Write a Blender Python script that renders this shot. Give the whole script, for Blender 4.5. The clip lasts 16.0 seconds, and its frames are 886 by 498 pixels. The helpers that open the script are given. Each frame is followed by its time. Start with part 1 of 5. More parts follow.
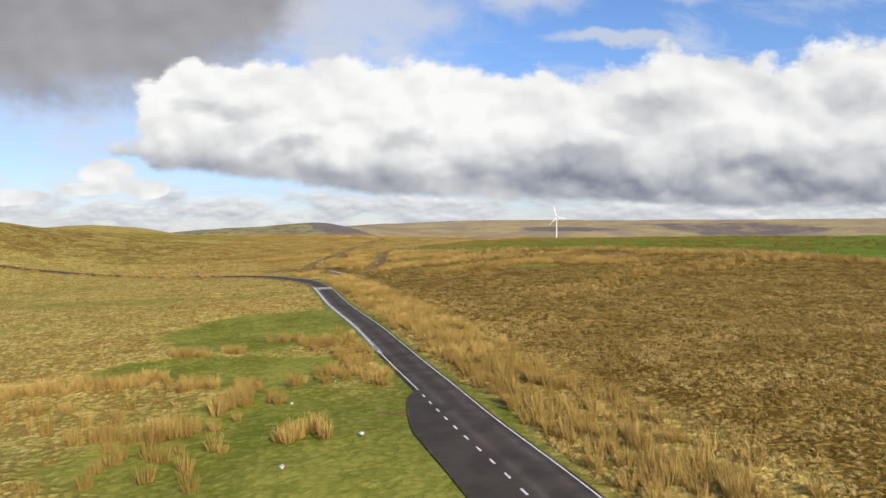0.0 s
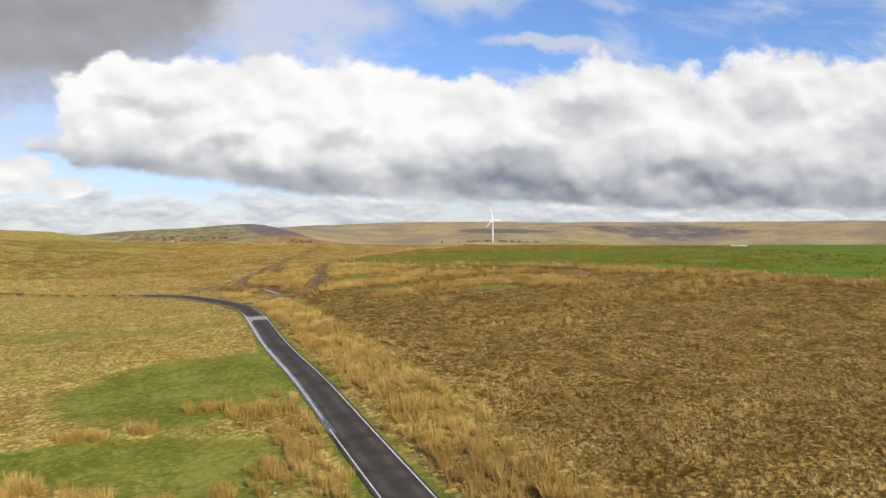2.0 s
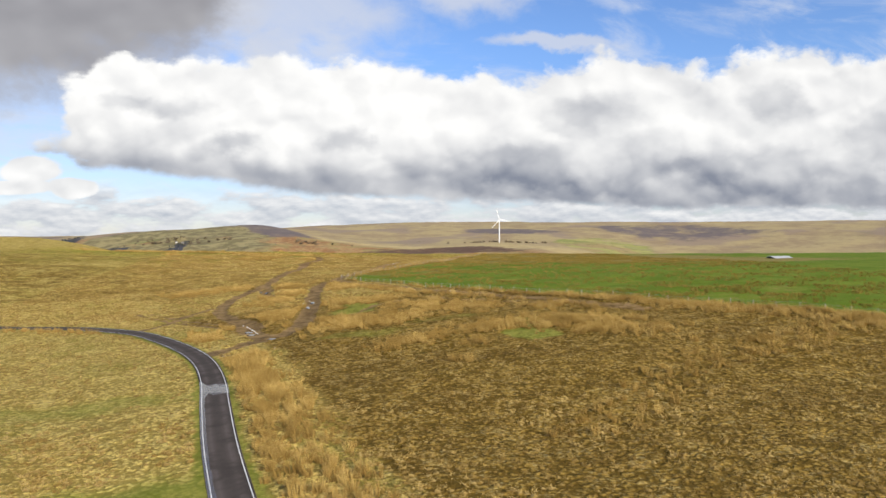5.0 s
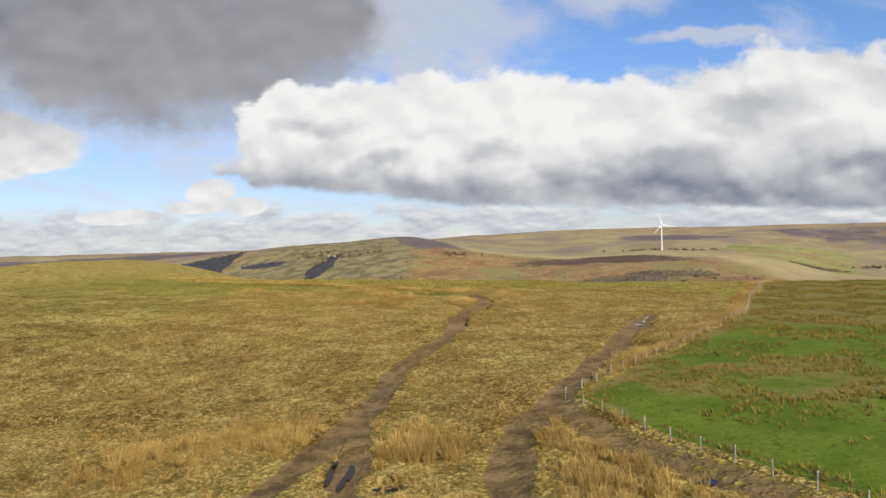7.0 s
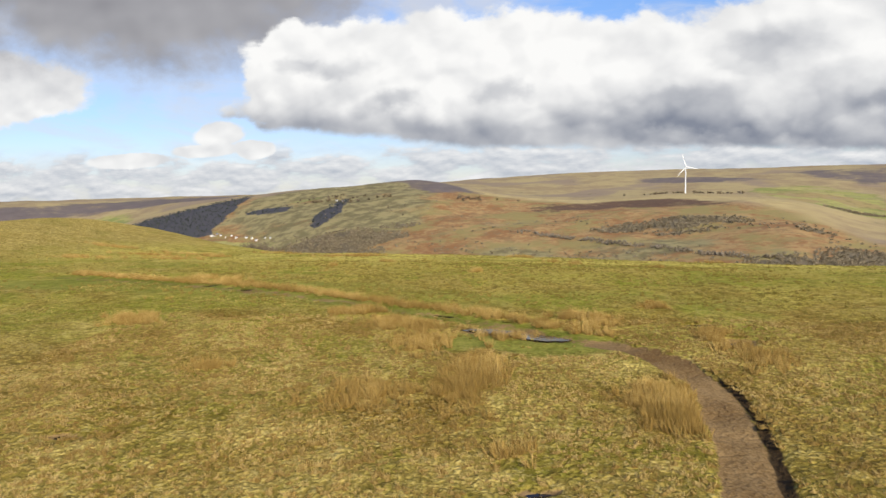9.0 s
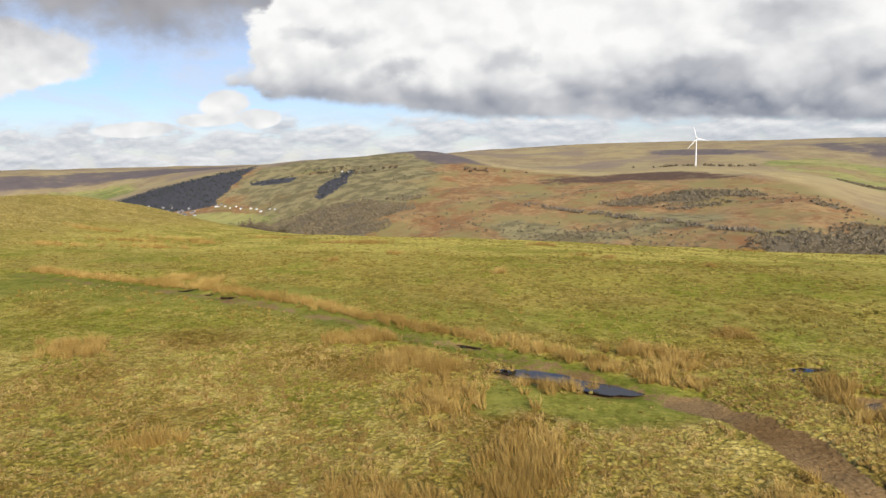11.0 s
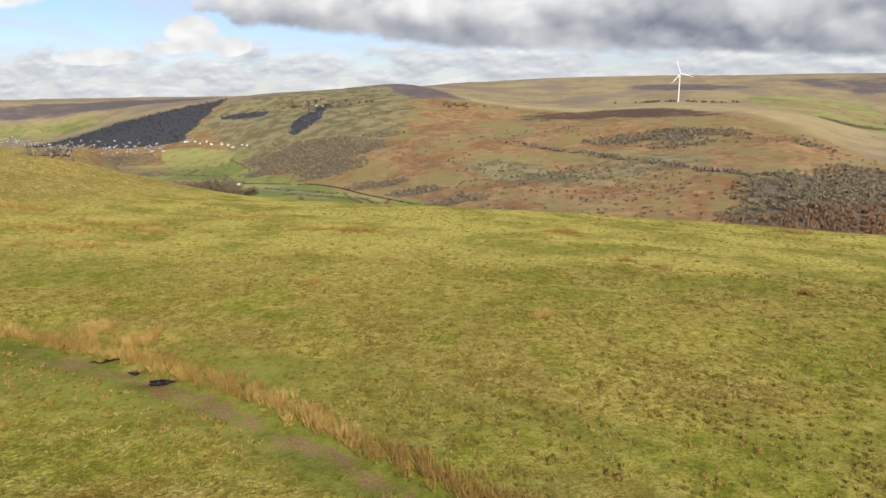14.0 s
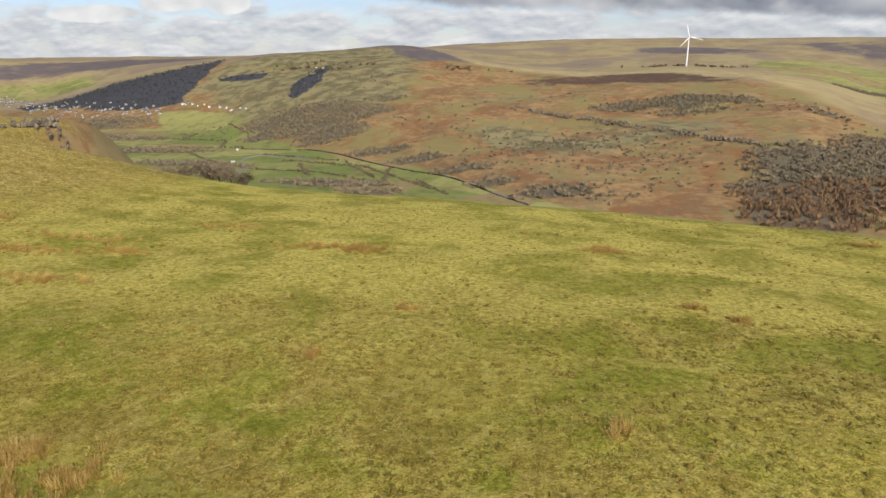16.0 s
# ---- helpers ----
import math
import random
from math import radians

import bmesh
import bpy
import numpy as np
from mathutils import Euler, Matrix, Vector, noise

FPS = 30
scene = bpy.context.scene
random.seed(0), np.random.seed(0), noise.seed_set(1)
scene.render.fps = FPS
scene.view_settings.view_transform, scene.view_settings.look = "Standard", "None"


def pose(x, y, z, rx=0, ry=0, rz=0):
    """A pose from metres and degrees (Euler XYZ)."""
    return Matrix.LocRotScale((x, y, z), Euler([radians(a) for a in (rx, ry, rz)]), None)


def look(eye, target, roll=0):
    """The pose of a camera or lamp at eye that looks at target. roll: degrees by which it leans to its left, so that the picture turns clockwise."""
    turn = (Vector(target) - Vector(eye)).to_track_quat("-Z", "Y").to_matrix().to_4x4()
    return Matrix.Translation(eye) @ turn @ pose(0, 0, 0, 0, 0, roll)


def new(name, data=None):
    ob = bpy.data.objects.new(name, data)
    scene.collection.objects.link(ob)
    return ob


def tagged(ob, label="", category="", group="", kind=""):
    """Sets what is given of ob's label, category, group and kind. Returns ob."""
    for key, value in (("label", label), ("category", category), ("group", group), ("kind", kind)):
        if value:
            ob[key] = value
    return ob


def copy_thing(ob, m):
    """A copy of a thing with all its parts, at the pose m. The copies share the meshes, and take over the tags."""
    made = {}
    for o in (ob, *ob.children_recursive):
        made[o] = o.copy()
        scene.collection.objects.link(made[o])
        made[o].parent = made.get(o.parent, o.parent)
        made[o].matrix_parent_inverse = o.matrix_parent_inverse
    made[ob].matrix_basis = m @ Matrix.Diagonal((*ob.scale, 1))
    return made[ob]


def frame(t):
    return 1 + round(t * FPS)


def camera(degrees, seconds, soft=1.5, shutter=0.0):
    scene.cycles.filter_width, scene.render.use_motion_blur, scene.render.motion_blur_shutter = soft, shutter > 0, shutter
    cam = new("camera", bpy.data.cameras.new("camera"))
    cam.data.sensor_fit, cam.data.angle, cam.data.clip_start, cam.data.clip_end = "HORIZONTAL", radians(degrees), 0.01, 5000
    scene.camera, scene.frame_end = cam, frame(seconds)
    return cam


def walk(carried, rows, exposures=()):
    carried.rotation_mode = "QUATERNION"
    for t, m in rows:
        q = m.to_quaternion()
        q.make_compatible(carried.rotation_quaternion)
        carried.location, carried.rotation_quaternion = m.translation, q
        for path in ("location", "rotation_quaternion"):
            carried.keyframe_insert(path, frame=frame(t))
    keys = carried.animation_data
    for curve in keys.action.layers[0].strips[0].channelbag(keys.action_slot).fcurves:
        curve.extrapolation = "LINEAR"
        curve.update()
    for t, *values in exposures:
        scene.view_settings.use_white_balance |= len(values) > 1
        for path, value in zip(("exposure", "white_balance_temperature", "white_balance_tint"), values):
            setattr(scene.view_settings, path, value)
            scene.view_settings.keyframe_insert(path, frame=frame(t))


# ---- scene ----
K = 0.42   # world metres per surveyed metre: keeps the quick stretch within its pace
cam = camera(67.35, 16.0)
# seconds, x, y, z (metres), yaw, pitch, roll (degrees)
PATH = [
    (0.0, -0.00, 0.00, -0.00, -0.07, -1.59, -0.12),
    (0.5, -0.65, 3.07, 0.64, -0.41, -1.55, -0.19),
    (1.0, -1.32, 6.29, 1.49, -1.76, -1.52, -0.18),
    (1.5, -1.94, 9.52, 2.48, -3.44, -1.52, -0.23),
    (2.0, -2.42, 13.12, 3.34, -5.55, -1.49, -0.03),
    (2.5, -3.27, 16.73, 4.47, -7.40, -1.53, 0.04),
    (3.0, -3.88, 20.79, 5.58, -8.33, -1.56, 0.32),
    (3.2, -4.38, 22.38, 6.39, -8.74, -1.82, 0.41),
    (3.3, -4.26, 23.39, 6.46, -8.55, -1.80, 0.39),
    (3.4, -4.14, 24.41, 6.54, -8.37, -1.79, 0.36),
    (3.5, -4.03, 25.42, 6.62, -8.19, -1.77, 0.34),
    (3.6, -3.91, 26.43, 6.70, -8.01, -1.76, 0.31),
    (3.7, -3.79, 27.44, 6.78, -7.82, -1.75, 0.28),
    (3.8, -3.67, 28.45, 6.86, -7.64, -1.73, 0.26),
    (3.9, -3.55, 29.46, 6.94, -7.46, -1.72, 0.23),
    (4.0, -3.44, 30.47, 7.02, -7.28, -1.70, 0.21),
    (4.1, -3.32, 31.48, 7.10, -7.09, -1.69, 0.18),
    (4.2, -3.20, 32.49, 7.18, -6.91, -1.68, 0.16),
    (4.3, -3.08, 33.50, 7.25, -6.73, -1.66, 0.13),
    (4.4, -2.96, 34.51, 7.33, -6.54, -1.65, 0.10),
    (4.5, -2.84, 35.52, 7.41, -6.36, -1.63, 0.08),
    (4.6, -2.73, 36.53, 7.49, -6.18, -1.62, 0.05),
    (4.7, -2.61, 37.55, 7.57, -6.00, -1.61, 0.03),
    (4.8, -2.49, 38.56, 7.65, -5.81, -1.59, 0.00),
    (4.9, -2.37, 39.57, 7.73, -5.63, -1.58, -0.03),
    (5.0, -2.02, 42.60, 7.97, -5.08, -1.53, -0.10),
    (5.1, -1.25, 49.17, 8.48, -3.90, -1.44, -0.27),
    (5.2, -0.42, 56.24, 9.03, -2.62, -1.34, -0.45),
    (5.3, 0.44, 63.62, 9.61, -1.28, -1.24, -0.64),
    (5.4, 0.85, 70.89, 9.35, -1.00, -1.15, -0.63),
    (5.5, 1.26, 78.16, 9.09, -0.77, -1.05, -0.63),
    (5.6, 1.05, 84.95, 8.95, -0.65, -0.99, -0.69),
    (5.7, 0.84, 91.75, 8.80, -0.55, -0.93, -0.82),
    (5.8, 0.64, 98.54, 8.66, -0.37, -0.91, -0.96),
    (5.9, -0.19, 107.22, 8.98, 1.99, -0.96, -1.07),
    (6.0, -1.01, 115.89, 9.30, 4.62, -1.00, -1.15),
    (6.1, -2.49, 122.52, 9.73, 5.32, -0.99, -1.18),
    (6.2, -3.97, 129.14, 10.17, 5.84, -0.95, -1.20),
    (6.3, -5.45, 135.77, 10.60, 6.22, -0.90, -1.22),
    (6.4, -6.93, 142.40, 11.04, 6.51, -0.84, -1.23),
    (6.5, -8.41, 149.02, 11.47, 6.75, -0.79, -1.24),
    (6.6, -10.60, 155.66, 11.34, 6.96, -0.75, -1.25),
    (6.7, -12.79, 162.29, 11.21, 7.12, -0.70, -1.26),
    (6.8, -14.98, 168.93, 11.07, 7.27, -0.65, -1.26),
    (6.9, -17.17, 175.56, 10.94, 7.40, -0.62, -1.27),
    (7.0, -19.36, 182.20, 10.81, 7.54, -0.61, -1.28),
    (7.1, -21.55, 190.47, 10.84, 7.68, -0.61, -1.31),
    (7.2, -23.75, 198.74, 10.86, 7.83, -0.61, -1.37),
    (7.3, -25.95, 207.02, 10.89, 7.96, -0.62, -1.43),
    (7.4, -28.14, 215.29, 10.91, 8.08, -0.64, -1.49),
    (7.5, -30.34, 223.56, 10.94, 8.17, -0.65, -1.53),
    (7.6, -32.33, 232.06, 11.29, 8.23, -0.69, -1.56),
    (7.7, -34.32, 240.55, 11.65, 8.27, -0.79, -1.59),
    (7.8, -36.32, 249.04, 12.00, 8.31, -0.94, -1.61),
    (7.9, -38.31, 257.54, 12.36, 8.35, -1.15, -1.63),
    (8.0, -40.30, 266.03, 12.71, 8.42, -1.42, -1.64),
    (8.1, -42.35, 275.12, 13.30, 8.63, -2.76, -1.59),
    (8.2, -44.41, 284.20, 13.90, 8.79, -4.14, -1.52),
    (8.3, -44.99, 285.73, 14.07, 8.72, -4.43, -1.48),
    (8.4, -45.37, 286.62, 14.19, 8.61, -4.62, -1.45),
    (8.5, -45.70, 287.49, 14.29, 8.54, -4.77, -1.43),
    (9.0, -47.20, 292.77, 14.85, 8.48, -5.51, -1.47),
    (9.2, -47.74, 294.85, 14.99, 8.50, -5.67, -1.49),
    (9.5, -48.52, 298.02, 15.26, 8.54, -5.96, -1.48),
    (10.0, -49.78, 303.45, 15.80, 8.70, -6.54, -1.43),
    (10.5, -51.06, 308.81, 16.52, 8.88, -7.23, -1.32),
    (11.0, -52.48, 313.79, 17.55, 9.02, -8.01, -1.18),
    (11.3, -53.45, 316.47, 18.34, 9.07, -8.51, -1.07),
    (11.5, -54.23, 318.01, 19.44, 9.08, -8.91, -0.92),
    (12.0, -56.11, 324.10, 20.61, 9.74, -9.68, -0.92),
    (12.5, -58.01, 330.24, 21.93, 9.78, -10.97, -0.97),
    (13.0, -59.91, 335.95, 23.27, 9.17, -12.02, -0.90),
    (13.5, -61.91, 341.97, 24.67, 8.18, -12.87, -0.81),
    (14.0, -63.83, 348.01, 26.21, 7.07, -13.73, -0.74),
    (14.5, -65.60, 354.53, 27.49, 6.53, -14.56, -0.69),
    (15.0, -67.55, 360.93, 29.09, 6.40, -15.40, -0.49),
    (15.5, -69.43, 367.16, 30.94, 6.77, -16.22, -0.43),
    (16.0, -71.22, 373.19, 32.86, 7.14, -16.92, -0.34),
]



def eye_pose(x, y, z, yaw, pitch, roll):
    yw, pt = radians(yaw), radians(pitch)
    eye = Vector((x, y, z)) * K
    way = Vector((-math.sin(yw) * math.cos(pt), math.cos(yw) * math.cos(pt), math.sin(pt)))
    return look(eye, eye + way, roll)


walk(cam, [(r[0], eye_pose(*r[1:])) for r in PATH], exposures=[(0.0, -0.04), (3.0, 0.0), (5.5, 0.04), (6.0, -0.02), (7.0, -0.14), (7.5, -0.20), (8.0, -0.18), (8.5, -0.05), (9.0, -0.03), (14.0, -0.02), (16.0, -0.14)])

# ---- sky, clouds, sun ----
SUN_BEARING, SUN_UP = 149.0, 29.0   # degrees clockwise from +y; degrees above the horizon
world = bpy.data.worlds.new("sky")
scene.world = world
world.use_nodes = True
WT = world.node_tree


class Nodes:
    """Short hand for building node trees from numbers and sockets."""

    def __init__(self, tree):
        self.tree = tree

    def make(self, kind, **ins):
        n = self.tree.nodes.new(kind)
        for key, v in ins.items():
            self.put(n.inputs[key.replace("_", " ")], v)
        return n

    def put(self, socket, v):
        if isinstance(v, bpy.types.NodeSocket):
            self.tree.links.new(v, socket)
        else:
            socket.default_value = v

    def m(self, op, *args, clamp=False):
        n = self.tree.nodes.new("ShaderNodeMath")
        n.operation, n.use_clamp = op, clamp
        for i, a in enumerate(args):
            self.put(n.inputs[i], a)
        return n.outputs[0]

    def add(self, *a):
        r = a[0]
        for b in a[1:]:
            r = self.m("ADD", r, b)
        return r

    def mul(self, *a):
        r = a[0]
        for b in a[1:]:
            r = self.m("MULTIPLY", r, b)
        return r

    def sub(self, a, b):
        return self.m("SUBTRACT", a, b)

    def ramp(self, v, a, b, lo=0.0, hi=1.0, soft=True):
        n = self.tree.nodes.new("ShaderNodeMapRange")
        n.interpolation_type = "SMOOTHSTEP" if soft else "LINEAR"
        for i, x in enumerate((v, a, b, lo, hi)):
            self.put(n.inputs[i], x)
        return n.outputs[0]

    def mix(self, f, a, b, blend="MIX"):
        n = self.tree.nodes.new("ShaderNodeMix")
        n.data_type, n.blend_type = "RGBA", blend
        self.put(n.inputs[0], f)
        self.put(n.inputs[6], a if isinstance(a, bpy.types.NodeSocket) else (*a, 1))
        self.put(n.inputs[7], b if isinstance(b, bpy.types.NodeSocket) else (*b, 1))
        return n.outputs[2]

    def vec(self, x, y, z):
        n = self.tree.nodes.new("ShaderNodeCombineXYZ")
        for i, a in enumerate((x, y, z)):
            self.put(n.inputs[i], a)
        return n.outputs[0]

    def noise(self, p, scale, detail=5.0, rough=0.55, warp=0.0):
        n = self.tree.nodes.new("ShaderNodeTexNoise")
        self.put(n.inputs["Vector"], p)
        for key, v in (("Scale", scale), ("Detail", detail), ("Roughness", rough), ("Distortion", warp)):
            self.put(n.inputs[key], v)
        return n.outputs["Fac"]

    def attr(self, name):
        n = self.tree.nodes.new("ShaderNodeAttribute")
        n.attribute_name = name
        return n.outputs["Fac"]


W = Nodes(WT)
nishita = WT.nodes.new("ShaderNodeTexSky")
nishita.sky_type, nishita.sun_disc = "NISHITA", False
nishita.sun_elevation, nishita.sun_rotation = radians(SUN_UP), radians(SUN_BEARING)
nishita.altitude, nishita.dust_density, nishita.ozone_density = 400, 0.4, 1.6
way = WT.nodes.new("ShaderNodeSeparateXYZ")
WT.links.new(WT.nodes.new("ShaderNodeTexCoord").outputs["Generated"], way.inputs[0])
ahead = W.m("MAXIMUM", W.m("ABSOLUTE", way.outputs[1]), 0.2)
U_, V_ = W.m("DIVIDE", way.outputs[0], ahead), W.m("DIVIDE", way.outputs[2], ahead)
flat = W.vec(U_, W.mul(V_, 1.35), 0.0)
big = W.noise(flat, 5.5, 2.0, 0.5)
fine = W.noise(flat, 11.0, 9.0, 0.60, 0.15)
fine_up = W.noise(W.vec(W.add(U_, 0.010), W.add(W.mul(V_, 1.35), 0.022), 0.0), 11.0, 6.0, 0.58, 0.15)
wob = W.add(W.mul(W.sub(fine, 0.5), 1.0), W.mul(W.sub(big, 0.5), 0.4))
warp_a, warp_b = W.noise(W.vec(U_, W.mul(V_, 1.4), 7.0), 8.0, 6.0, 0.58), W.noise(W.vec(U_, W.mul(V_, 1.4), 9.0), 8.0, 6.0, 0.58)
UW = W.add(U_, W.mul(W.sub(warp_a, 0.5), 0.13))
VW = W.add(V_, W.mul(W.sub(warp_b, 0.5), 0.075))


def puffs(du, dv, scale, detail=3.0):
    """Heaped round billows: 0 in the middle of each, up to 1 between them."""
    n = WT.nodes.new("ShaderNodeTexVoronoi")
    n.feature, n.normalize = "SMOOTH_F1", True
    W.put(n.inputs["Vector"], W.vec(W.add(U_, W.mul(W.sub(warp_a, 0.5), 0.07), du), W.mul(W.add(V_, W.mul(W.sub(warp_b, 0.5), 0.05), dv), 1.35), 2.0))
    for key, v in (("Scale", scale), ("Detail", detail), ("Roughness", 0.5), ("Lacunarity", 2.2), ("Smoothness", 0.5)):
        n.inputs[key].default_value = v
    return n.outputs["Distance"]


puff = puffs(0.0, 0.0, 15.0)
soft_puff, soft_up = puffs(0.0, 0.0, 12.0, 1.6), puffs(0.008, 0.014, 12.0, 1.6)


def oval(cu, cv, a, b, lean=0.0, crisp=False):
    """1 in the middle of an ellipse on the sky, 0 on its edge, below 0 outside."""
    du, dv = W.sub(UW, cu), W.sub(VW, cv)
    if crisp:
        du, dv = W.sub(W.add(U_, W.mul(W.sub(warp_a, 0.5), 0.05)), cu), W.sub(W.add(V_, W.mul(W.sub(warp_b, 0.5), 0.025)), cv)
    dv = W.sub(dv, W.mul(du, lean))
    r = W.m("SQRT", W.add(W.m("POWER", W.m("ABSOLUTE", W.mul(du, 1 / a)), 2.0), W.m("POWER", W.m("ABSOLUTE", W.mul(dv, 1 / b)), 2.0)))
    return W.sub(1.0, r)


def joined(*ovals):
    r = ovals[0]
    for o in ovals[1:]:
        r = W.m("SMOOTH_MAX", r, o, 0.15)
    return r


# the great cumulus bank, its flat base and heaped tops
bank = joined(oval(-0.30, 0.155, 0.165, 0.092), oval(-0.10, 0.150, 0.30, 0.098), oval(0.16, 0.135, 0.26, 0.085), oval(0.40, 0.145, 0.30, 0.112), oval(0.66, 0.165, 0.22, 0.112), oval(0.98, 0.16, 0.30, 0.13), oval(0.40, 0.06, 0.55, 0.04))
base_line = W.add(0.041, W.ramp(U_, -0.46, -0.05, 0.040, 0.0), W.ramp(U_, -0.1, 0.5, 0.016, 0.0), W.mul(W.sub(big, 0.5), 0.02))
bank_edge = W.add(bank, W.mul(W.sub(0.42, puff), 0.75), W.mul(wob, 0.50))
bank_cover = W.mul(W.ramp(bank_edge, -0.03, 0.16), W.ramp(W.add(V_, W.mul(W.sub(fine, 0.5), 0.035)), W.sub(base_line, 0.010), W.add(base_line, 0.004)))
# the grey sheet that hangs over the moor, and a paler heap beneath it
sheet_cloud = joined(oval(-0.64, 0.325, 0.46, 0.185, -0.10), oval(-0.36, 0.35, 0.19, 0.15), oval(-1.1, 0.36, 0.5, 0.22))
sheet_cover = W.ramp(W.add(sheet_cloud, W.mul(wob, 0.55)), -0.22, 0.55)
veil = W.mul(W.ramp(W.add(joined(oval(-0.13, 0.335, 0.20, 0.09, -0.1), oval(-0.155, 0.27, 0.055, 0.06), oval(0.12, 0.36, 0.10, 0.05), oval(0.26, 0.285, 0.13, 0.014)), W.mul(wob, 0.9)), -0.1, 0.6), 0.75)
heap = joined(oval(-0.88, 0.17, 0.17, 0.062), oval(-0.505, 0.088, 0.046, 0.024, 0.0, True), oval(-0.445, 0.062, 0.040, 0.016, 0.0, True), oval(-0.53, 0.062, 0.06, 0.012, 0.0, True), oval(-0.66, 0.052, 0.08, 0.014, 0.0, True))
heap_cover = W.ramp(W.add(heap, W.mul(W.sub(0.42, puff), 0.5), W.mul(wob, 0.25)), 0.0, 0.22)
# rows of small clouds towards the horizon
low = W.noise(W.vec(U_, W.mul(V_, 3.0), 0.3), 14.0, 6.0, 0.55)
low_up = W.noise(W.vec(W.add(U_, 0.003), W.add(W.mul(V_, 3.0), 0.018), 0.3), 14.0, 5.0, 0.55)
low_cover = W.mul(W.ramp(W.add(low, W.ramp(V_, 0.02, 0.075, 0.10, -0.06)), 0.44, 0.58, 0.25, 0.95), W.ramp(V_, 0.05, 0.085, 1.0, 0.0))
# thin high wisps
wisp = W.mul(W.ramp(W.noise(W.vec(U_, W.add(W.mul(V_, 3.0), W.mul(U_, 0.5)), 1.7), 5.0, 7.0, 0.62, 0.6), 0.44, 0.74), 0.55)

swell = W.sub(fine, fine_up)
roll_p = W.vec(U_, W.mul(V_, 1.4), 4.2)
heave = W.noise(roll_p, 8.0, 2.2, 0.5)
heave_up = W.noise(W.vec(W.add(U_, 0.014), W.add(W.mul(V_, 1.4), 0.034), 4.2), 8.0, 2.2, 0.5)
mound = W.sub(heave, heave_up)
ragged = W.add(W.mul(W.sub(heave, 0.5), 1.4), W.mul(W.sub(fine, 0.5), 0.35))
under = W.ramp(W.add(W.sub(V_, base_line), W.mul(ragged, 0.050), W.mul(W.sub(0.40, soft_puff), 0.06)), 0.0, 0.092, 1.0, 0.0)
hollow = joined(oval(-0.30, 0.187, 0.075, 0.024), oval(-0.37, 0.19, 0.05, 0.016), oval(0.31, 0.175, 0.085, 0.055), oval(0.52, 0.10, 0.26, 0.045), oval(0.20, 0.10, 0.14, 0.045), oval(0.62, 0.20, 0.06, 0.03), oval(-0.05, 0.14, 0.04, 0.025), oval(-0.22, 0.125, 0.05, 0.018), oval(0.78, 0.15, 0.08, 0.06))
dim = W.ramp(W.add(hollow, W.mul(ragged, 0.50), W.mul(W.sub(soft_puff, 0.42), 0.8)), -0.25, 0.75)
bank_light = W.sub(W.add(0.95, W.mul(mound, 0.70), W.mul(W.sub(soft_up, soft_puff), 1.0), W.mul(swell, 0.10), W.mul(W.sub(0.36, puff), 0.20)), W.add(W.mul(under, 0.68), W.mul(dim, 0.37), W.ramp(U_, -0.05, 0.30, 0.0, 0.13)))
bank_colour = W.mix(W.m("MAXIMUM", bank_light, 0.0, clamp=True), (0.245, 0.270, 0.335), (0.99, 0.985, 0.97))
sheet_light = W.add(W.ramp(sheet_cover, 0.3, 1.0, 0.70, 0.22), W.mul(mound, 0.5), W.mul(swell, 0.08), W.ramp(V_, 0.18, 0.42, 0.08, -0.06))
sheet_colour = W.mix(W.m("MAXIMUM", sheet_light, 0.0, clamp=True), (0.235, 0.232, 0.258), (0.80, 0.80, 0.82))
heap_colour = W.mix(W.m("ADD", 0.78, W.add(W.mul(W.sub(soft_up, soft_puff), 1.6), W.mul(mound, 0.9)), clamp=True), (0.42, 0.44, 0.49), (0.98, 0.98, 0.97))
low_colour = W.mix(W.m("ADD", 0.48, W.mul(W.sub(low, low_up), 2.6), clamp=True), (0.49, 0.53, 0.60), (0.90, 0.90, 0.90))

sky_blue = W.mix(1.0, nishita.outputs[0], W.mix(W.ramp(V_, 0.04, 0.30), (0.62, 0.66, 0.86), (0.74, 0.90, 1.18)), "MULTIPLY")
sky_bg = W.make("ShaderNodeBackground", Color=sky_blue, Strength=0.15)


def over(shader, cover, colour, strength=1.0):
    bg = W.make("ShaderNodeBackground", Color=colour, Strength=strength)
    n = WT.nodes.new("ShaderNodeMixShader")
    W.put(n.inputs[0], cover)
    WT.links.new(shader, n.inputs[1])
    WT.links.new(bg.outputs[0], n.inputs[2])
    return n.outputs[0]


shown = over(sky_bg.outputs[0], wisp, (0.72, 0.76, 0.84, 1))
shown = over(shown, low_cover, low_colour)
shown = over(shown, heap_cover, heap_colour)
shown = over(shown, veil, (0.66, 0.69, 0.77, 1))
shown = over(shown, sheet_cover, sheet_colour)
shown = over(shown, bank_cover, bank_colour)
WT.links.new(shown, WT.nodes["World Output"].inputs[0])

sun = new("sun", bpy.data.lights.new("sun", "SUN"))
sun.data.energy, sun.data.angle, sun.data.color = 5.0, radians(0.53), (1.0, 0.90, 0.72)
b_, e_ = radians(SUN_BEARING), radians(SUN_UP)
sun.matrix_world = look((math.sin(b_) * math.cos(e_) * 100, math.cos(b_) * math.cos(e_) * 100, math.sin(e_) * 100), (0, 0, 0))
scene.view_settings.exposure = 0.0

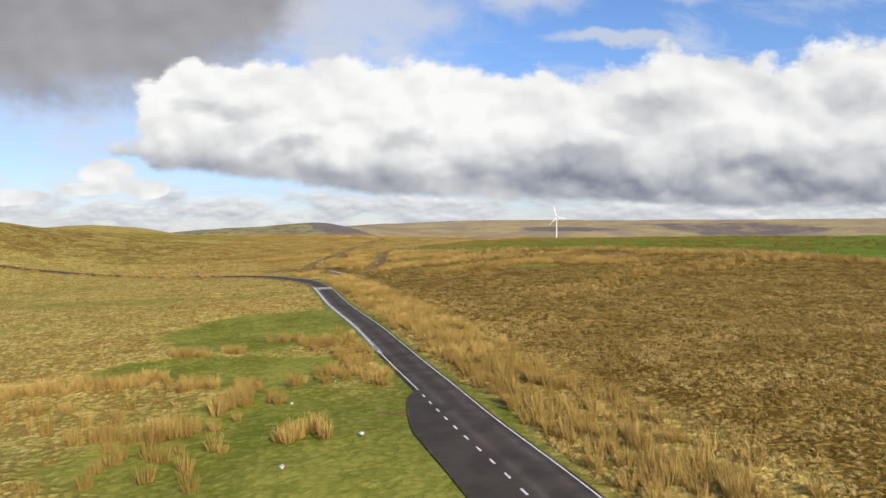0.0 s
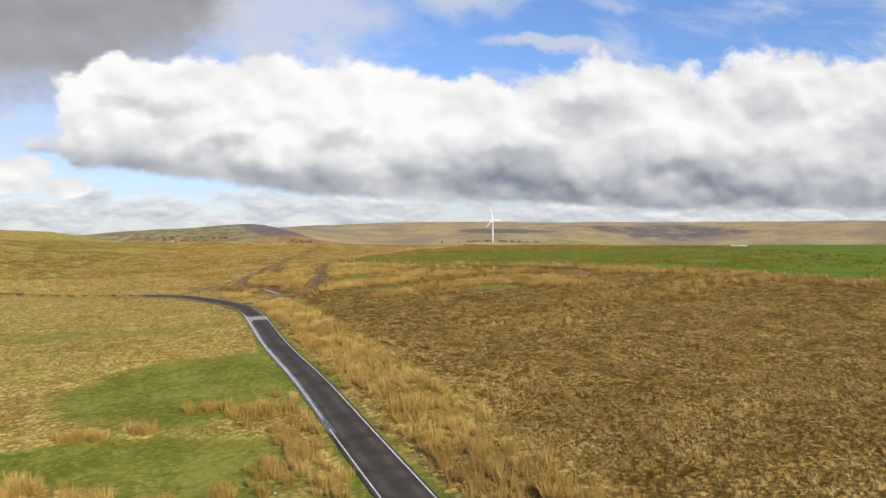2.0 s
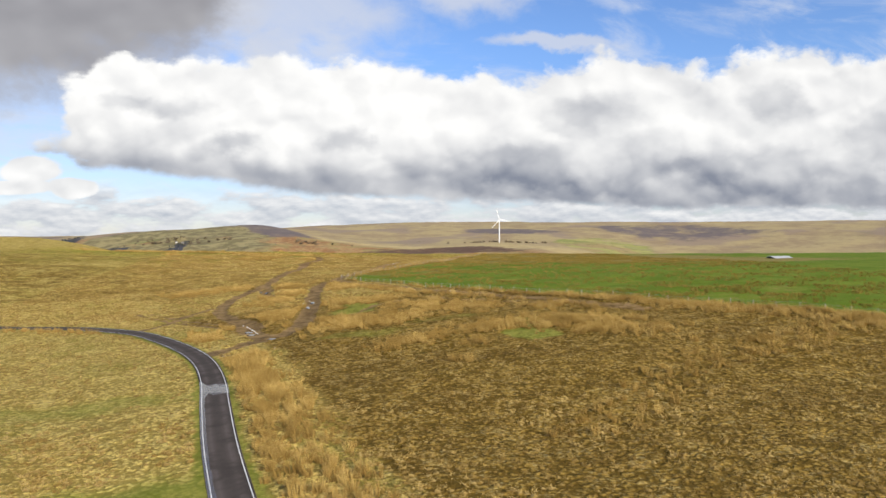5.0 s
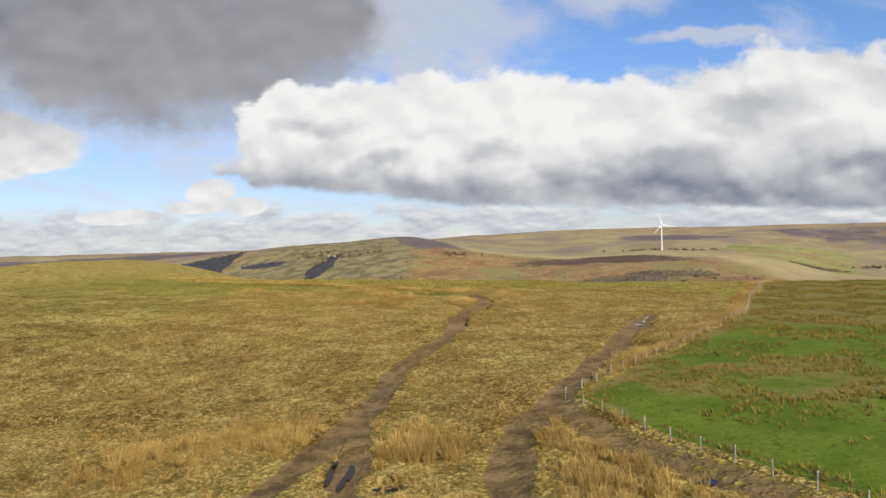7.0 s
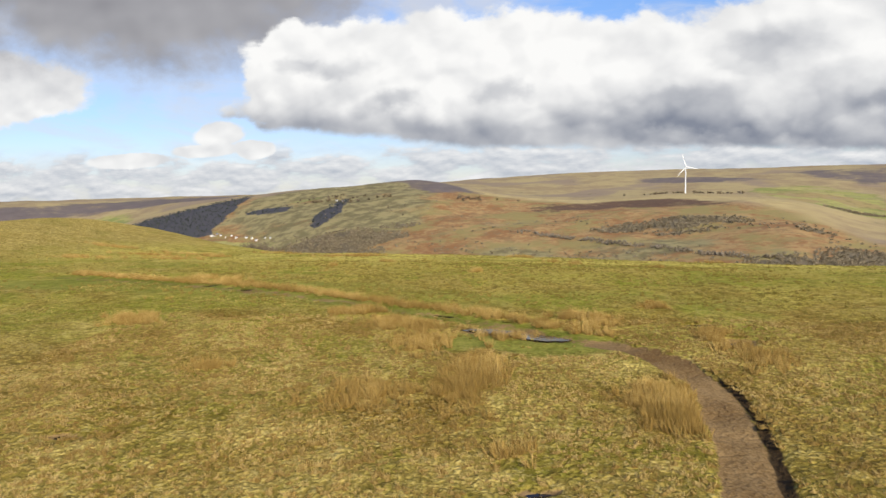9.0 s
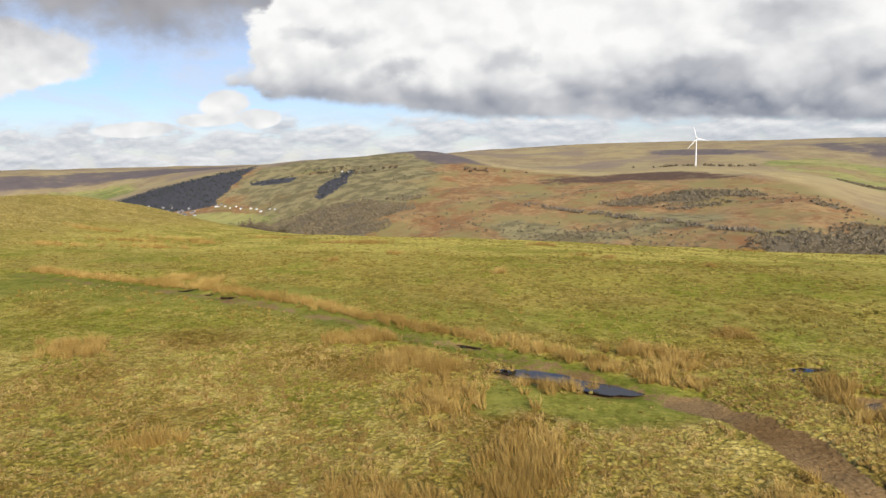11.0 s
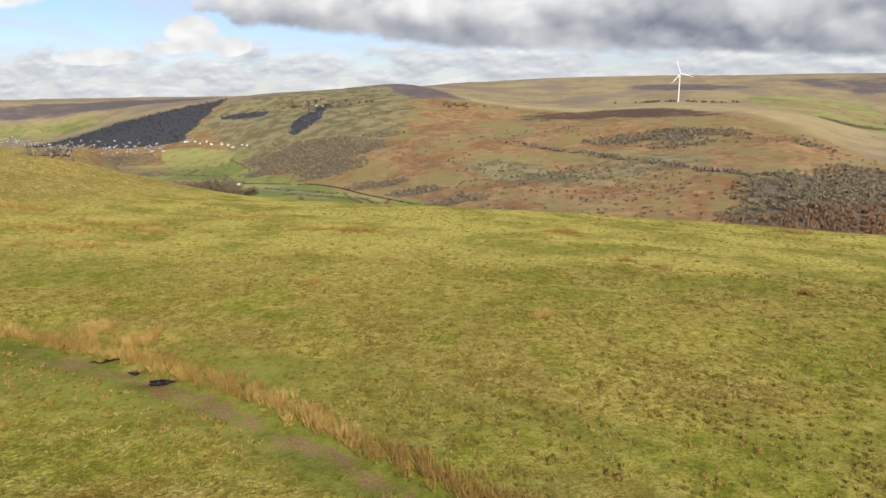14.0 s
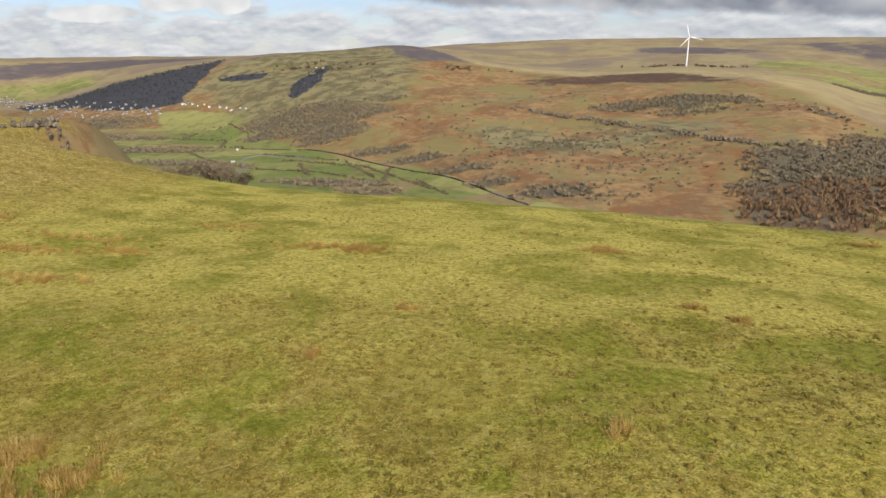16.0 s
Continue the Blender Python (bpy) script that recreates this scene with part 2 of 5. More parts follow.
# ---- materials ----
def material(name):
    m = bpy.data.materials.new(name)
    m.use_nodes = True
    b = m.node_tree.nodes["Principled BSDF"]
    b.inputs["Specular IOR Level"].default_value = 0.04
    return m, Nodes(m.node_tree), b


def place_of(N):
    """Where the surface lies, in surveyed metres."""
    g = N.tree.nodes.new("ShaderNodeNewGeometry")
    n = N.tree.nodes.new("ShaderNodeVectorMath")
    n.operation = "SCALE"
    N.tree.links.new(g.outputs["Position"], n.inputs[0])
    n.inputs[3].default_value = 1 / K
    return n.outputs[0], g


def bump(N, b, h, strength, distance):
    n = N.make("ShaderNodeBump", Height=h, Strength=strength, Distance=distance * K)
    N.tree.links.new(n.outputs[0], b.inputs["Normal"])


def plain(name, colour, rough=0.8, vary=0.15, size=1.5, metal=0.0, relief=0.0):
    m, N, b = material(name)
    p, g = place_of(N)
    v = N.add(N.mul(N.noise(p, size, 4.0), 0.6), N.mul(N.noise(p, size * 7, 3.0), 0.4))
    dark = tuple(c * (1 - vary * 1.6) for c in colour)
    light = tuple(min(c * (1 + vary * 1.3), 1) for c in colour)
    N.put(b.inputs["Base Color"], N.mix(N.ramp(v, 0.32, 0.68), dark, light))
    b.inputs["Roughness"].default_value, b.inputs["Metallic"].default_value = rough, metal
    if relief:
        bump(N, b, v, 0.6, relief)
    return m


def blades(name, base, tip, dead):
    """Grass blades: each of its own shade, patches of duller growth."""
    m, N, b = material(name)
    p, g = place_of(N)
    r = g.outputs["Random Per Island"]
    r = N.add(N.mul(r, 0.45), N.mul(N.attr("tone"), 0.55))
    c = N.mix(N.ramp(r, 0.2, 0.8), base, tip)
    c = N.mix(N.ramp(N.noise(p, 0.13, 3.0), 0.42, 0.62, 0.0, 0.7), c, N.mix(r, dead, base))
    # brown sheath at the foot, deepened there as painted shade within the clump
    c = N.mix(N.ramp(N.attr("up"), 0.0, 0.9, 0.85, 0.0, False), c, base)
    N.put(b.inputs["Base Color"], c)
    b.inputs["Roughness"].default_value = 0.75
    return m


def ground_material():
    m, N, b = material("moorland")
    p, g = place_of(N)
    n_big, n_mid = N.noise(p, 0.022, 4.0, 0.55), N.noise(p, 0.11, 4.0, 0.6)
    n_tuft, n_fine = N.noise(p, 1.1, 3.0, 0.6), N.noise(p, 4.5, 3.0, 0.65)
    stretched = N.tree.nodes.new("ShaderNodeMapping")
    N.tree.links.new(p, stretched.inputs[0])
    stretched.inputs["Scale"].default_value = (0.35, 1.0, 1.0)
    stretched.inputs["Rotation"].default_value = (0, 0, 0.25)
    n_row = N.noise(stretched.outputs[0], 0.16, 4.0, 0.6, 0.4)
    n_clump = N.noise(p, 0.42, 4.0, 0.62)
    n_soft = N.tree.nodes.new("ShaderNodeVectorMath")
    n_soft.operation = "ADD"
    N.tree.links.new(p, n_soft.inputs[0])
    N.tree.links.new(N.vec(N.mul(N.sub(n_fine, 0.5), 0.9), N.mul(N.sub(n_tuft, 0.5), 1.0), 0.0), n_soft.inputs[1])
    tufts = N.tree.nodes.new("ShaderNodeTexVoronoi")
    N.tree.links.new(n_soft.outputs[0], tufts.inputs["Vector"])
    tufts.inputs["Scale"].default_value = 1.9
    one = N.tree.nodes.new("ShaderNodeSeparateColor")
    N.tree.links.new(tufts.outputs["Color"], one.inputs[0])
    # pale tuft tops, dark gaps: painted shading that also feeds the bump
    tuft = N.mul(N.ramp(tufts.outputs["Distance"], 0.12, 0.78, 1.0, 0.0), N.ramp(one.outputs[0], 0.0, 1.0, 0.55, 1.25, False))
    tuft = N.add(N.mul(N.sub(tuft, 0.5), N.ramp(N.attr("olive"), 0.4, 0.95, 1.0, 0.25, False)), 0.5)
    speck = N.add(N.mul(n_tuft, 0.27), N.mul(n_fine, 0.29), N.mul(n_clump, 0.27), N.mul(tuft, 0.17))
    grain = N.add(N.mul(n_tuft, 0.45), N.mul(n_fine, 0.55))
    # pale dry grass and its dark gaps
    dry = N.mix(N.ramp(speck, 0.42, 0.58), (0.310, 0.222, 0.052), (0.72, 0.54, 0.155))
    dry = N.mix(N.ramp(N.add(N.mul(n_mid, 0.5), N.mul(n_row, 0.5)), 0.42, 0.60, 0.0, 0.6), dry, N.mix(N.ramp(speck, 0.42, 0.58), (0.260, 0.180, 0.038), (0.64, 0.450, 0.120)))
    brown = N.mix(N.ramp(speck, 0.42, 0.60), (0.140, 0.084, 0.014), (0.40, 0.255, 0.055))
    brown = N.mix(N.ramp(n_row, 0.45, 0.62, 0.0, 0.6), brown, N.mix(N.ramp(speck, 0.42, 0.6), (0.120, 0.072, 0.014), (0.275, 0.165, 0.036)))
    olive = N.mix(N.ramp(grain, 0.38, 0.64), (0.190, 0.155, 0.020), (0.62, 0.490, 0.105))
    olive = N.mix(N.ramp(n_mid, 0.40, 0.60, 0.0, 0.75), olive, N.mix(N.ramp(speck, 0.4, 0.6), (0.205, 0.145, 0.024), (0.45, 0.325, 0.078)))
    olive = N.mix(N.ramp(n_big, 0.46, 0.62, 0.0, 0.6), olive, N.mix(N.ramp(speck, 0.38, 0.62), (0.200, 0.180, 0.020), (0.44, 0.370, 0.062)))
    hue = N.noise(p, 0.055, 5.0, 0.65, 0.3)
    even = N.ramp(N.attr("olive"), 0.70, 0.96, 1.0, 0.30, False)
    olive = N.mix(N.mul(even, N.ramp(hue, 0.49, 0.63, 0.0, 0.85)), olive, N.mix(N.ramp(speck, 0.4, 0.62), (0.145, 0.080, 0.012), (0.40, 0.26, 0.055)))
    olive = N.mix(N.ramp(hue, 0.38, 0.52, 0.9, 0.0), olive, N.mix(N.ramp(speck, 0.38, 0.62), (0.150, 0.160, 0.013), (0.35, 0.330, 0.042)))
    dry = N.mix(N.ramp(hue, 0.34, 0.46, 0.55, 0.0), dry, N.mix(N.ramp(speck, 0.4, 0.6), (0.185, 0.160, 0.022), (0.42, 0.33, 0.07)))
    olive = N.mix(N.mul(N.attr("pale"), N.ramp(hue, 0.40, 0.60, 0.15, 0.95)), olive, N.mix(N.ramp(grain, 0.38, 0.62), (0.33, 0.275, 0.038), (0.84, 0.680, 0.160)))
    green = N.mix(N.ramp(N.add(N.mul(speck, 0.6), N.mul(n_mid, 0.4)), 0.38, 0.62), (0.130, 0.150, 0.018), (0.310, 0.285, 0.055))
    lush = N.mix(N.ramp(n_mid, 0.35, 0.65), (0.112, 0.175, 0.014), (0.165, 0.220, 0.024))
    lush = N.mix(N.ramp(speck, 0.35, 0.7, 0.0, 0.35), lush, (0.095, 0.120, 0.014))
    jitter = N.add(N.mul(N.sub(n_mid, 0.5), 0.9), N.mul(N.sub(n_tuft, 0.5), 0.5))

    def where(key, lo=0.30, hi=0.70, amount=1.2):
        return N.ramp(N.add(N.attr(key), N.mul(jitter, amount)), lo, hi)

    c = N.mix(where("brown"), dry, brown)
    c = N.mix(where("olive", 0.25, 0.75), c, olive)
    c = N.mix(where("green", 0.15, 0.85), c, green)
    c = N.mix(where("lush", 0.40, 0.60, 0.25), c, lush)
    c = N.mix(where("sedge", 0.4, 0.62, 0.9), c, N.mix(speck, (0.16, 0.145, 0.036), (0.34, 0.25, 0.08)))
    # bleached blades; their sunlit highlights are painted in as pale flecks
    fleck = N.ramp(N.add(N.mul(N.noise(p, 2.6, 3.0, 0.75), 0.65), N.mul(n_clump, 0.35)), 0.53, 0.62)
    c = N.mix(N.mul(fleck, N.ramp(N.attr("lush"), 0.2, 0.8, 0.45, 0.10, False), N.ramp(N.attr("green"), 0.2, 0.8, 1.0, 0.12, False), N.ramp(N.attr("olive"), 0.4, 1.0, 1.0, 0.85, False)), c, (0.66, 0.51, 0.20))
    # dark gaps between tufts, their depth painted as shade in the colour
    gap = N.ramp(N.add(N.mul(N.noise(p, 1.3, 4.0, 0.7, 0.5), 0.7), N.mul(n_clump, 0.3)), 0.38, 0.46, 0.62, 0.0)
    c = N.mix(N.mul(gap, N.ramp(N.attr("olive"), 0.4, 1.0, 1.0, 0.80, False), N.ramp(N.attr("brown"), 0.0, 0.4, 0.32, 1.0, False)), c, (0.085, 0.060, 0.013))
    # bare peat and wheel-worn mud
    mud_col = N.mix(N.ramp(N.add(N.mul(n_fine, 0.5), N.mul(n_mid, 0.5)), 0.36, 0.64), (0.165, 0.095, 0.036), (0.345, 0.225, 0.100))
    mud_col = N.mix(N.ramp(N.attr("olive"), 0.02, 0.25), N.mix(N.ramp(N.add(N.mul(n_clump, 0.6), N.mul(n_fine, 0.4)), 0.38, 0.62), (0.128, 0.080, 0.032), (0.325, 0.210, 0.088)), mud_col)
    mud = N.ramp(N.add(N.attr("mud"), N.mul(N.sub(n_tuft, 0.5), 0.7), N.mul(N.sub(n_clump, 0.5), 0.9)), 0.36, 0.62)
    c = N.mix(mud, c, mud_col)
    # dark peat of the cut bank, with the bank's shadow painted into the strip
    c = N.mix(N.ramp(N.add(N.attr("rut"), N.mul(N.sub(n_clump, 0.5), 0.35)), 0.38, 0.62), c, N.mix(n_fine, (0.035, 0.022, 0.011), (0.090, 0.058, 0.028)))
    # the country across the valley
    heath = N.mix(N.ramp(N.add(N.mul(N.noise(p, 0.010, 6.0, 0.65), 0.5), N.mul(N.noise(p, 0.045, 5.0, 0.7), 0.5)), 0.42, 0.58), (0.295, 0.150, 0.066), (0.43, 0.280, 0.125))
    heath = N.mix(N.ramp(N.noise(p, 0.028, 5.0, 0.72), 0.46, 0.62, 0.0, 0.70), heath, (0.240, 0.155, 0.080))
    heath = N.mix(N.ramp(N.noise(p, 0.007, 6.0, 0.68), 0.46, 0.62, 0.0, 0.85), heath, (0.31, 0.255, 0.100))
    top_moor = N.mix(N.ramp(N.add(N.mul(N.noise(p, 0.004, 6.0, 0.6), 0.6), N.mul(N.noise(p, 0.02, 5.0, 0.65), 0.4)), 0.42, 0.60), (0.43, 0.335, 0.165), (0.32, 0.235, 0.135))
    top_moor = N.mix(N.ramp(N.noise(p, 0.0022, 3.0, 0.5), 0.52, 0.60, 0.0, 0.8), top_moor, (0.30, 0.225, 0.160))
    cell = N.tree.nodes.new("ShaderNodeTexVoronoi")
    N.tree.links.new(p, cell.inputs["Vector"])
    cell.inputs["Scale"].default_value = 0.0085
    tint = N.tree.nodes.new("ShaderNodeSeparateColor")
    N.tree.links.new(cell.outputs["Color"], tint.inputs[0])
    pasture = N.mix(tint.outputs[0], (0.235, 0.270, 0.075), (0.44, 0.385, 0.140))
    pasture = N.mix(N.ramp(tint.outputs[1], 0.72, 0.78), pasture, (0.36, 0.265, 0.12))
    pasture = N.mix(N.ramp(N.noise(p, 0.03, 4.0, 0.6), 0.45, 0.7, 0.0, 0.5), pasture, (0.15, 0.13, 0.05))
    f = N.mix(N.attr("upland"), heath, top_moor)
    f = N.mix(N.mul(N.attr("rim"), 0.85), f, N.mix(N.ramp(N.noise(p, 0.02, 4.0, 0.6), 0.4, 0.6), (0.45, 0.340, 0.155), (0.55, 0.43, 0.200)))
    # mauve far moor, tinted for haze; on the crest it paints cloud shadow
    f = N.mix(N.ramp(N.add(N.attr("mauve"), N.mul(N.sub(N.noise(p, 0.006, 6.0, 0.7), 0.5), 2.6)), 0.22, 0.95), f, N.mix(N.noise(p, 0.015, 4.0), (0.125, 0.105, 0.100), (0.215, 0.172, 0.155)))
    f = N.mix(N.ramp(N.add(N.attr("heather"), N.mul(N.sub(N.noise(p, 0.012, 7.0, 0.72), 0.5), 3.2)), 0.35, 0.90), f, N.mix(N.noise(p, 0.04, 4.0), (0.105, 0.066, 0.048), (0.185, 0.115, 0.072)))
    f = N.mix(N.ramp(N.add(N.attr("pasture"), N.mul(N.sub(N.noise(p, 0.012, 4.0), 0.5), 0.8)), 0.38, 0.6), f, pasture)
    # olive-grey rough grazing, with cloud shadow on the crest hill painted in
    f = N.mix(N.ramp(N.add(N.attr("shaded_grazing"), N.mul(N.sub(N.noise(p, 0.006, 7.0, 0.7), 0.5), 3.2)), 0.25, 0.85), f, N.mix(N.ramp(N.noise(p, 0.02, 5.0, 0.65), 0.4, 0.6), (0.190, 0.160, 0.080), (0.335, 0.280, 0.135)))
    f = N.mix(N.ramp(N.add(N.attr("wood"), N.mul(N.sub(N.noise(p, 0.03, 5.0, 0.65), 0.5), 1.4)), 0.35, 0.70), f, N.mix(N.noise(p, 0.12, 5.0, 0.7), (0.145, 0.118, 0.076), (0.225, 0.182, 0.118)))
    # conifer slopes, their dark bluish colour also holding cloud shadow and haze
    f = N.mix(N.ramp(N.add(N.attr("conifer"), N.mul(N.sub(N.noise(p, 0.014, 6.0, 0.7), 0.5), 1.8)), 0.42, 0.60), f, N.mix(N.noise(p, 0.05, 4.0), (0.068, 0.068, 0.078), (0.100, 0.096, 0.100)))
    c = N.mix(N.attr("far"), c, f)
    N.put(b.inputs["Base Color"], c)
    N.put(b.inputs["Roughness"], N.mix(mud, (0.95, 0.95, 0.95), (0.82, 0.82, 0.82)))
    bump(N, b, N.mul(N.add(N.mul(tuft, 0.55), N.mul(n_fine, 0.55), N.mul(n_clump, 0.25)), N.mul(N.ramp(N.m("MAXIMUM", N.attr("green"), N.mul(N.attr("lush"), 0.7)), 0.1, 0.6, 1.0, 0.18, False), N.ramp(mud, 0.0, 1.0, 1.0, 0.4, False))), 0.9, 0.36)
    return m


def asphalt_material():
    m, N, b = material("asphalt")
    p, g = place_of(N)
    wear = N.attr("wheel")
    n1, n2 = N.noise(p, 0.5, 5.0, 0.6), N.noise(p, 14.0, 2.0, 0.7)
    c = N.mix(N.ramp(N.add(N.mul(n1, 0.7), N.mul(n2, 0.3)), 0.35, 0.65), (0.058, 0.047, 0.039), (0.082, 0.066, 0.055))
    c = N.mix(N.mul(wear, N.ramp(n1, 0.35, 0.6, 0.15, 0.6)), c, (0.150, 0.122, 0.104))
    c = N.mix(N.ramp(N.add(N.attr("verge"), N.mul(N.sub(n1, 0.5), 1.2)), 0.55, 0.85), c, (0.15, 0.12, 0.07))
    N.put(b.inputs["Base Color"], c)
    wet = N.ramp(N.add(N.attr("wet"), N.mul(N.sub(n1, 0.5), 0.9)), 0.45, 0.62)
    N.put(b.inputs["Roughness"], N.ramp(wet, 0.0, 1.0, 0.88, 0.16, False))
    N.put(b.inputs["Specular IOR Level"], N.ramp(wet, 0.0, 1.0, 0.08, 0.9, False))
    bump(N, b, n2, 0.35, 0.02)
    return m


MOOR, ASPHALT = ground_material(), asphalt_material()
PAINT = plain("road_paint", (0.72, 0.71, 0.67), 0.7, 0.18, 2.0)
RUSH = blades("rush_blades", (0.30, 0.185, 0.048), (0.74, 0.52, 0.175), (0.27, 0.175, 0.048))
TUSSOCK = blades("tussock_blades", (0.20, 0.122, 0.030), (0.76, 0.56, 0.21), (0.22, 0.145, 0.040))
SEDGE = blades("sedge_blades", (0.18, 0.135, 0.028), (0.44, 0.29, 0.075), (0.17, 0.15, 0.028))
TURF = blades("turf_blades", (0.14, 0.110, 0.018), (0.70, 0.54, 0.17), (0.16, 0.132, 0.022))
WOODPOST = plain("weathered_post", (0.42, 0.38, 0.32), 0.85, 0.25, 3.0)
WIRE = plain("fence_wire", (0.34, 0.34, 0.33), 0.45, 0.1, 3.0, 0.8)
TURBINE = plain("turbine_white", (0.82, 0.83, 0.84), 0.45, 0.03, 0.2)
STONE = plain("pale_stone", (0.62, 0.60, 0.55), 0.85, 0.2, 3.0, 0, 0.05)
CRAG = plain("crag_rock", (0.23, 0.188, 0.135), 0.9, 0.35, 0.08, 0, 1.0)
TWIGS = plain("bare_twigs", (0.285, 0.232, 0.150), 0.9, 0.30, 0.12)
RUSSET = plain("russet_larch", (0.280, 0.178, 0.100), 0.9, 0.25, 0.05)
FIR = plain("dark_conifer", (0.075, 0.080, 0.072), 0.9, 0.3, 0.05)
BUSH = plain("dark_twigs", (0.20, 0.155, 0.10), 0.9, 0.35, 0.5)
BARK = plain("bark", (0.12, 0.095, 0.07), 0.9, 0.3, 2.0)
TOWN = plain("town_wall", (0.42, 0.40, 0.38), 0.8, 0.35, 0.02)
RENDER = plain("house_render", (0.80, 0.78, 0.74), 0.8, 0.08, 0.5)
SLATE = plain("roof_slate", (0.13, 0.13, 0.15), 0.6, 0.2, 0.5)
SHEETING = plain("barn_sheeting", (0.45, 0.45, 0.46), 0.5, 0.1, 0.5)
LANE = plain("lane_tarmac", (0.26, 0.25, 0.24), 0.8, 0.1, 0.3)
BRICKRED = plain("barn_wall", (0.16, 0.12, 0.10), 0.8, 0.1, 0.5)


def water_material():
    m, N, b = material("peaty_water")
    p, g = place_of(N)
    b.inputs["Base Color"].default_value = (0.022, 0.017, 0.013, 1)
    b.inputs["Roughness"].default_value, b.inputs["Specular IOR Level"].default_value, b.inputs["IOR"].default_value = 0.02, 0.5, 1.33
    bump(N, b, N.noise(p, 1.2, 3.0), 0.03, 0.02)
    return m


WATER = water_material()

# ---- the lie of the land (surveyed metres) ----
def smooth(e0, e1, v):
    s = np.clip((v - e0) / (e1 - e0), 0, 1)
    return s * s * (3 - 2 * s)


def curve(v, xs, ys):
    """A smooth line through a few knots."""
    xs, ys, v = np.array(xs, float), np.array(ys, float), np.asarray(v, float)
    m = np.gradient(ys, xs)
    c = np.clip(v, xs[0], xs[-1])
    i = np.clip(np.searchsorted(xs, c) - 1, 0, len(xs) - 2)
    h = xs[i + 1] - xs[i]
    s = (c - xs[i]) / h
    return (1 + 2 * s) * (1 - s) ** 2 * ys[i] + s * (1 - s) ** 2 * h * m[i] + s * s * (3 - 2 * s) * ys[i + 1] + s * s * (s - 1) * h * m[i + 1]


def hump(x, y, cx, cy, sx, sy, top):
    return top * np.exp(-((x - cx) / sx) ** 2 - ((y - cy) / sy) ** 2)


def wave(x, y, size, seed):
    """Cheap rolling unevenness, about -1 to 1."""
    a, b = x / size, y / size
    return (np.sin(a * 1.3 + b * 0.7 + seed) + np.sin(a * 0.6 - b * 1.5 + 2.1 * seed) + np.sin(a * 2.1 + b * 1.9 + 0.7 * seed) * 0.6 + np.sin(-a * 2.7 + b * 2.3 + 3.3 * seed) * 0.4) / 3


RIM = (-70, 370)  # the far country is laid out by bearing and distance from here


def moor_height(x, y):
    z = curve(y, [-300, 0, 50, 100, 150, 200, 250, 300, 350, 400, 440, 480, 525, 578, 640], [-15, -14.4, -13.4, -11.6, -11, -10.2, -8.7, -6.6, -4.9, -4.1, -4.9, -8, -12.2, -18, -26])
    s = curve(y, [0, 50, 100, 150, 200, 250, 300, 350, 400, 480, 525, 640], [0.07, 0.07, 0.05, 0.09, 0.10, 0.08, 0.04, 0.0, -0.01, -0.035, -0.045, -0.04])
    z = z + s * np.tanh((x + 30) / 80) * 80
    z = z + hump(x, y, -240, 250, 90, 90, 23) + hump(x, y, -268, 535, 62, 85, 13) + hump(x, y, -255, 606, 55, 36, 9) + hump(x, y, -300, 590, 36, 45, 7)
    return z + 0.35 * wave(x, y, 9, 1.0) + 0.10 * wave(x, y, 2.6, 4.0)


AZ = [-70, -42, -38, -33.5, -29, -25, -16, -11, -2.4, 3.3, 13, 18, 21.3, 26.6, 40, 70]
FOOT = [2500, 2450, 2400, 2250, 2150, 1950, 1450, 1330, 1070, 960, 900, 860, 830, 800, 800, 800]
CREST = [3300, 3300, 3250, 3100, 3000, 2900, 2800, 2800, 2500, 2350, 2300, 2150, 2000, 1750, 1700, 1700]
CREST_UP = [-4.05, -4.05, -3.95, -2.85, -1.75, -1.05, -0.3, 0.1, -1.6, -2.2, -2.0, -2.4, -3.1, -5.4, -6, -6]
BACK_UP = [-0.8, -0.8, -0.78, -0.75, -0.72, -0.7, -0.6, -0.2, 0.3, 0.5, 0.5, 0.48, 0.46, 0.45, 0.45, 0.45]
BROW_X = [-600, -480, -440, -405, -330, -260, -160, -70, 15, 80, 200]
BROW_Y = [900, 880, 850, 690, 625, 604, 598, 578, 556, 516, 485]


def far_height(x, y):
    az = np.degrees(np.arctan2(x - RIM[0], y - RIM[1]))
    d = np.hypot(x - RIM[0], y - RIM[1])
    foot, crest = curve(az, AZ, FOOT), curve(az, AZ, CREST)
    z_crest = 33 + np.tan(np.radians(curve(az, AZ, CREST_UP))) * crest
    z_back = 33 + np.tan(np.radians(curve(az, AZ, BACK_UP))) * 4700
    s = np.clip((d - foot) / (crest - foot), 0, 1)
    rise = 0.55 * s + 0.45 * s * s * (3 - 2 * s)
    rise = rise ** 0.85
    z = -203 + (z_crest + 203) * rise
    z = z + (z_back - z_crest) * smooth(0.25, 1, (d - crest) / np.maximum(4700 - crest, 300))
    rough = smooth(0.02, 0.3, s)
    return z + rough * (9 * wave(x, y, 150, 2.0) + 4 * wave(x, y, 55, 5.0)) * (1 - 0.7 * smooth(0.85, 1.1, s)) + 2 * wave(x, y, 90, 3.0) * (1 - rough)


def height(x, y):
    x, y = np.asarray(x, float), np.asarray(y, float)
    brow = curve(x, BROW_X, BROW_Y)
    e = np.maximum(y - brow, 0)
    near = moor_height(x, np.minimum(y, 640)) - 0.55 * e * smooth(0, 140, e)
    w = smooth(150, 420, y - brow)
    return near * (1 - w) + far_height(x, y) * w

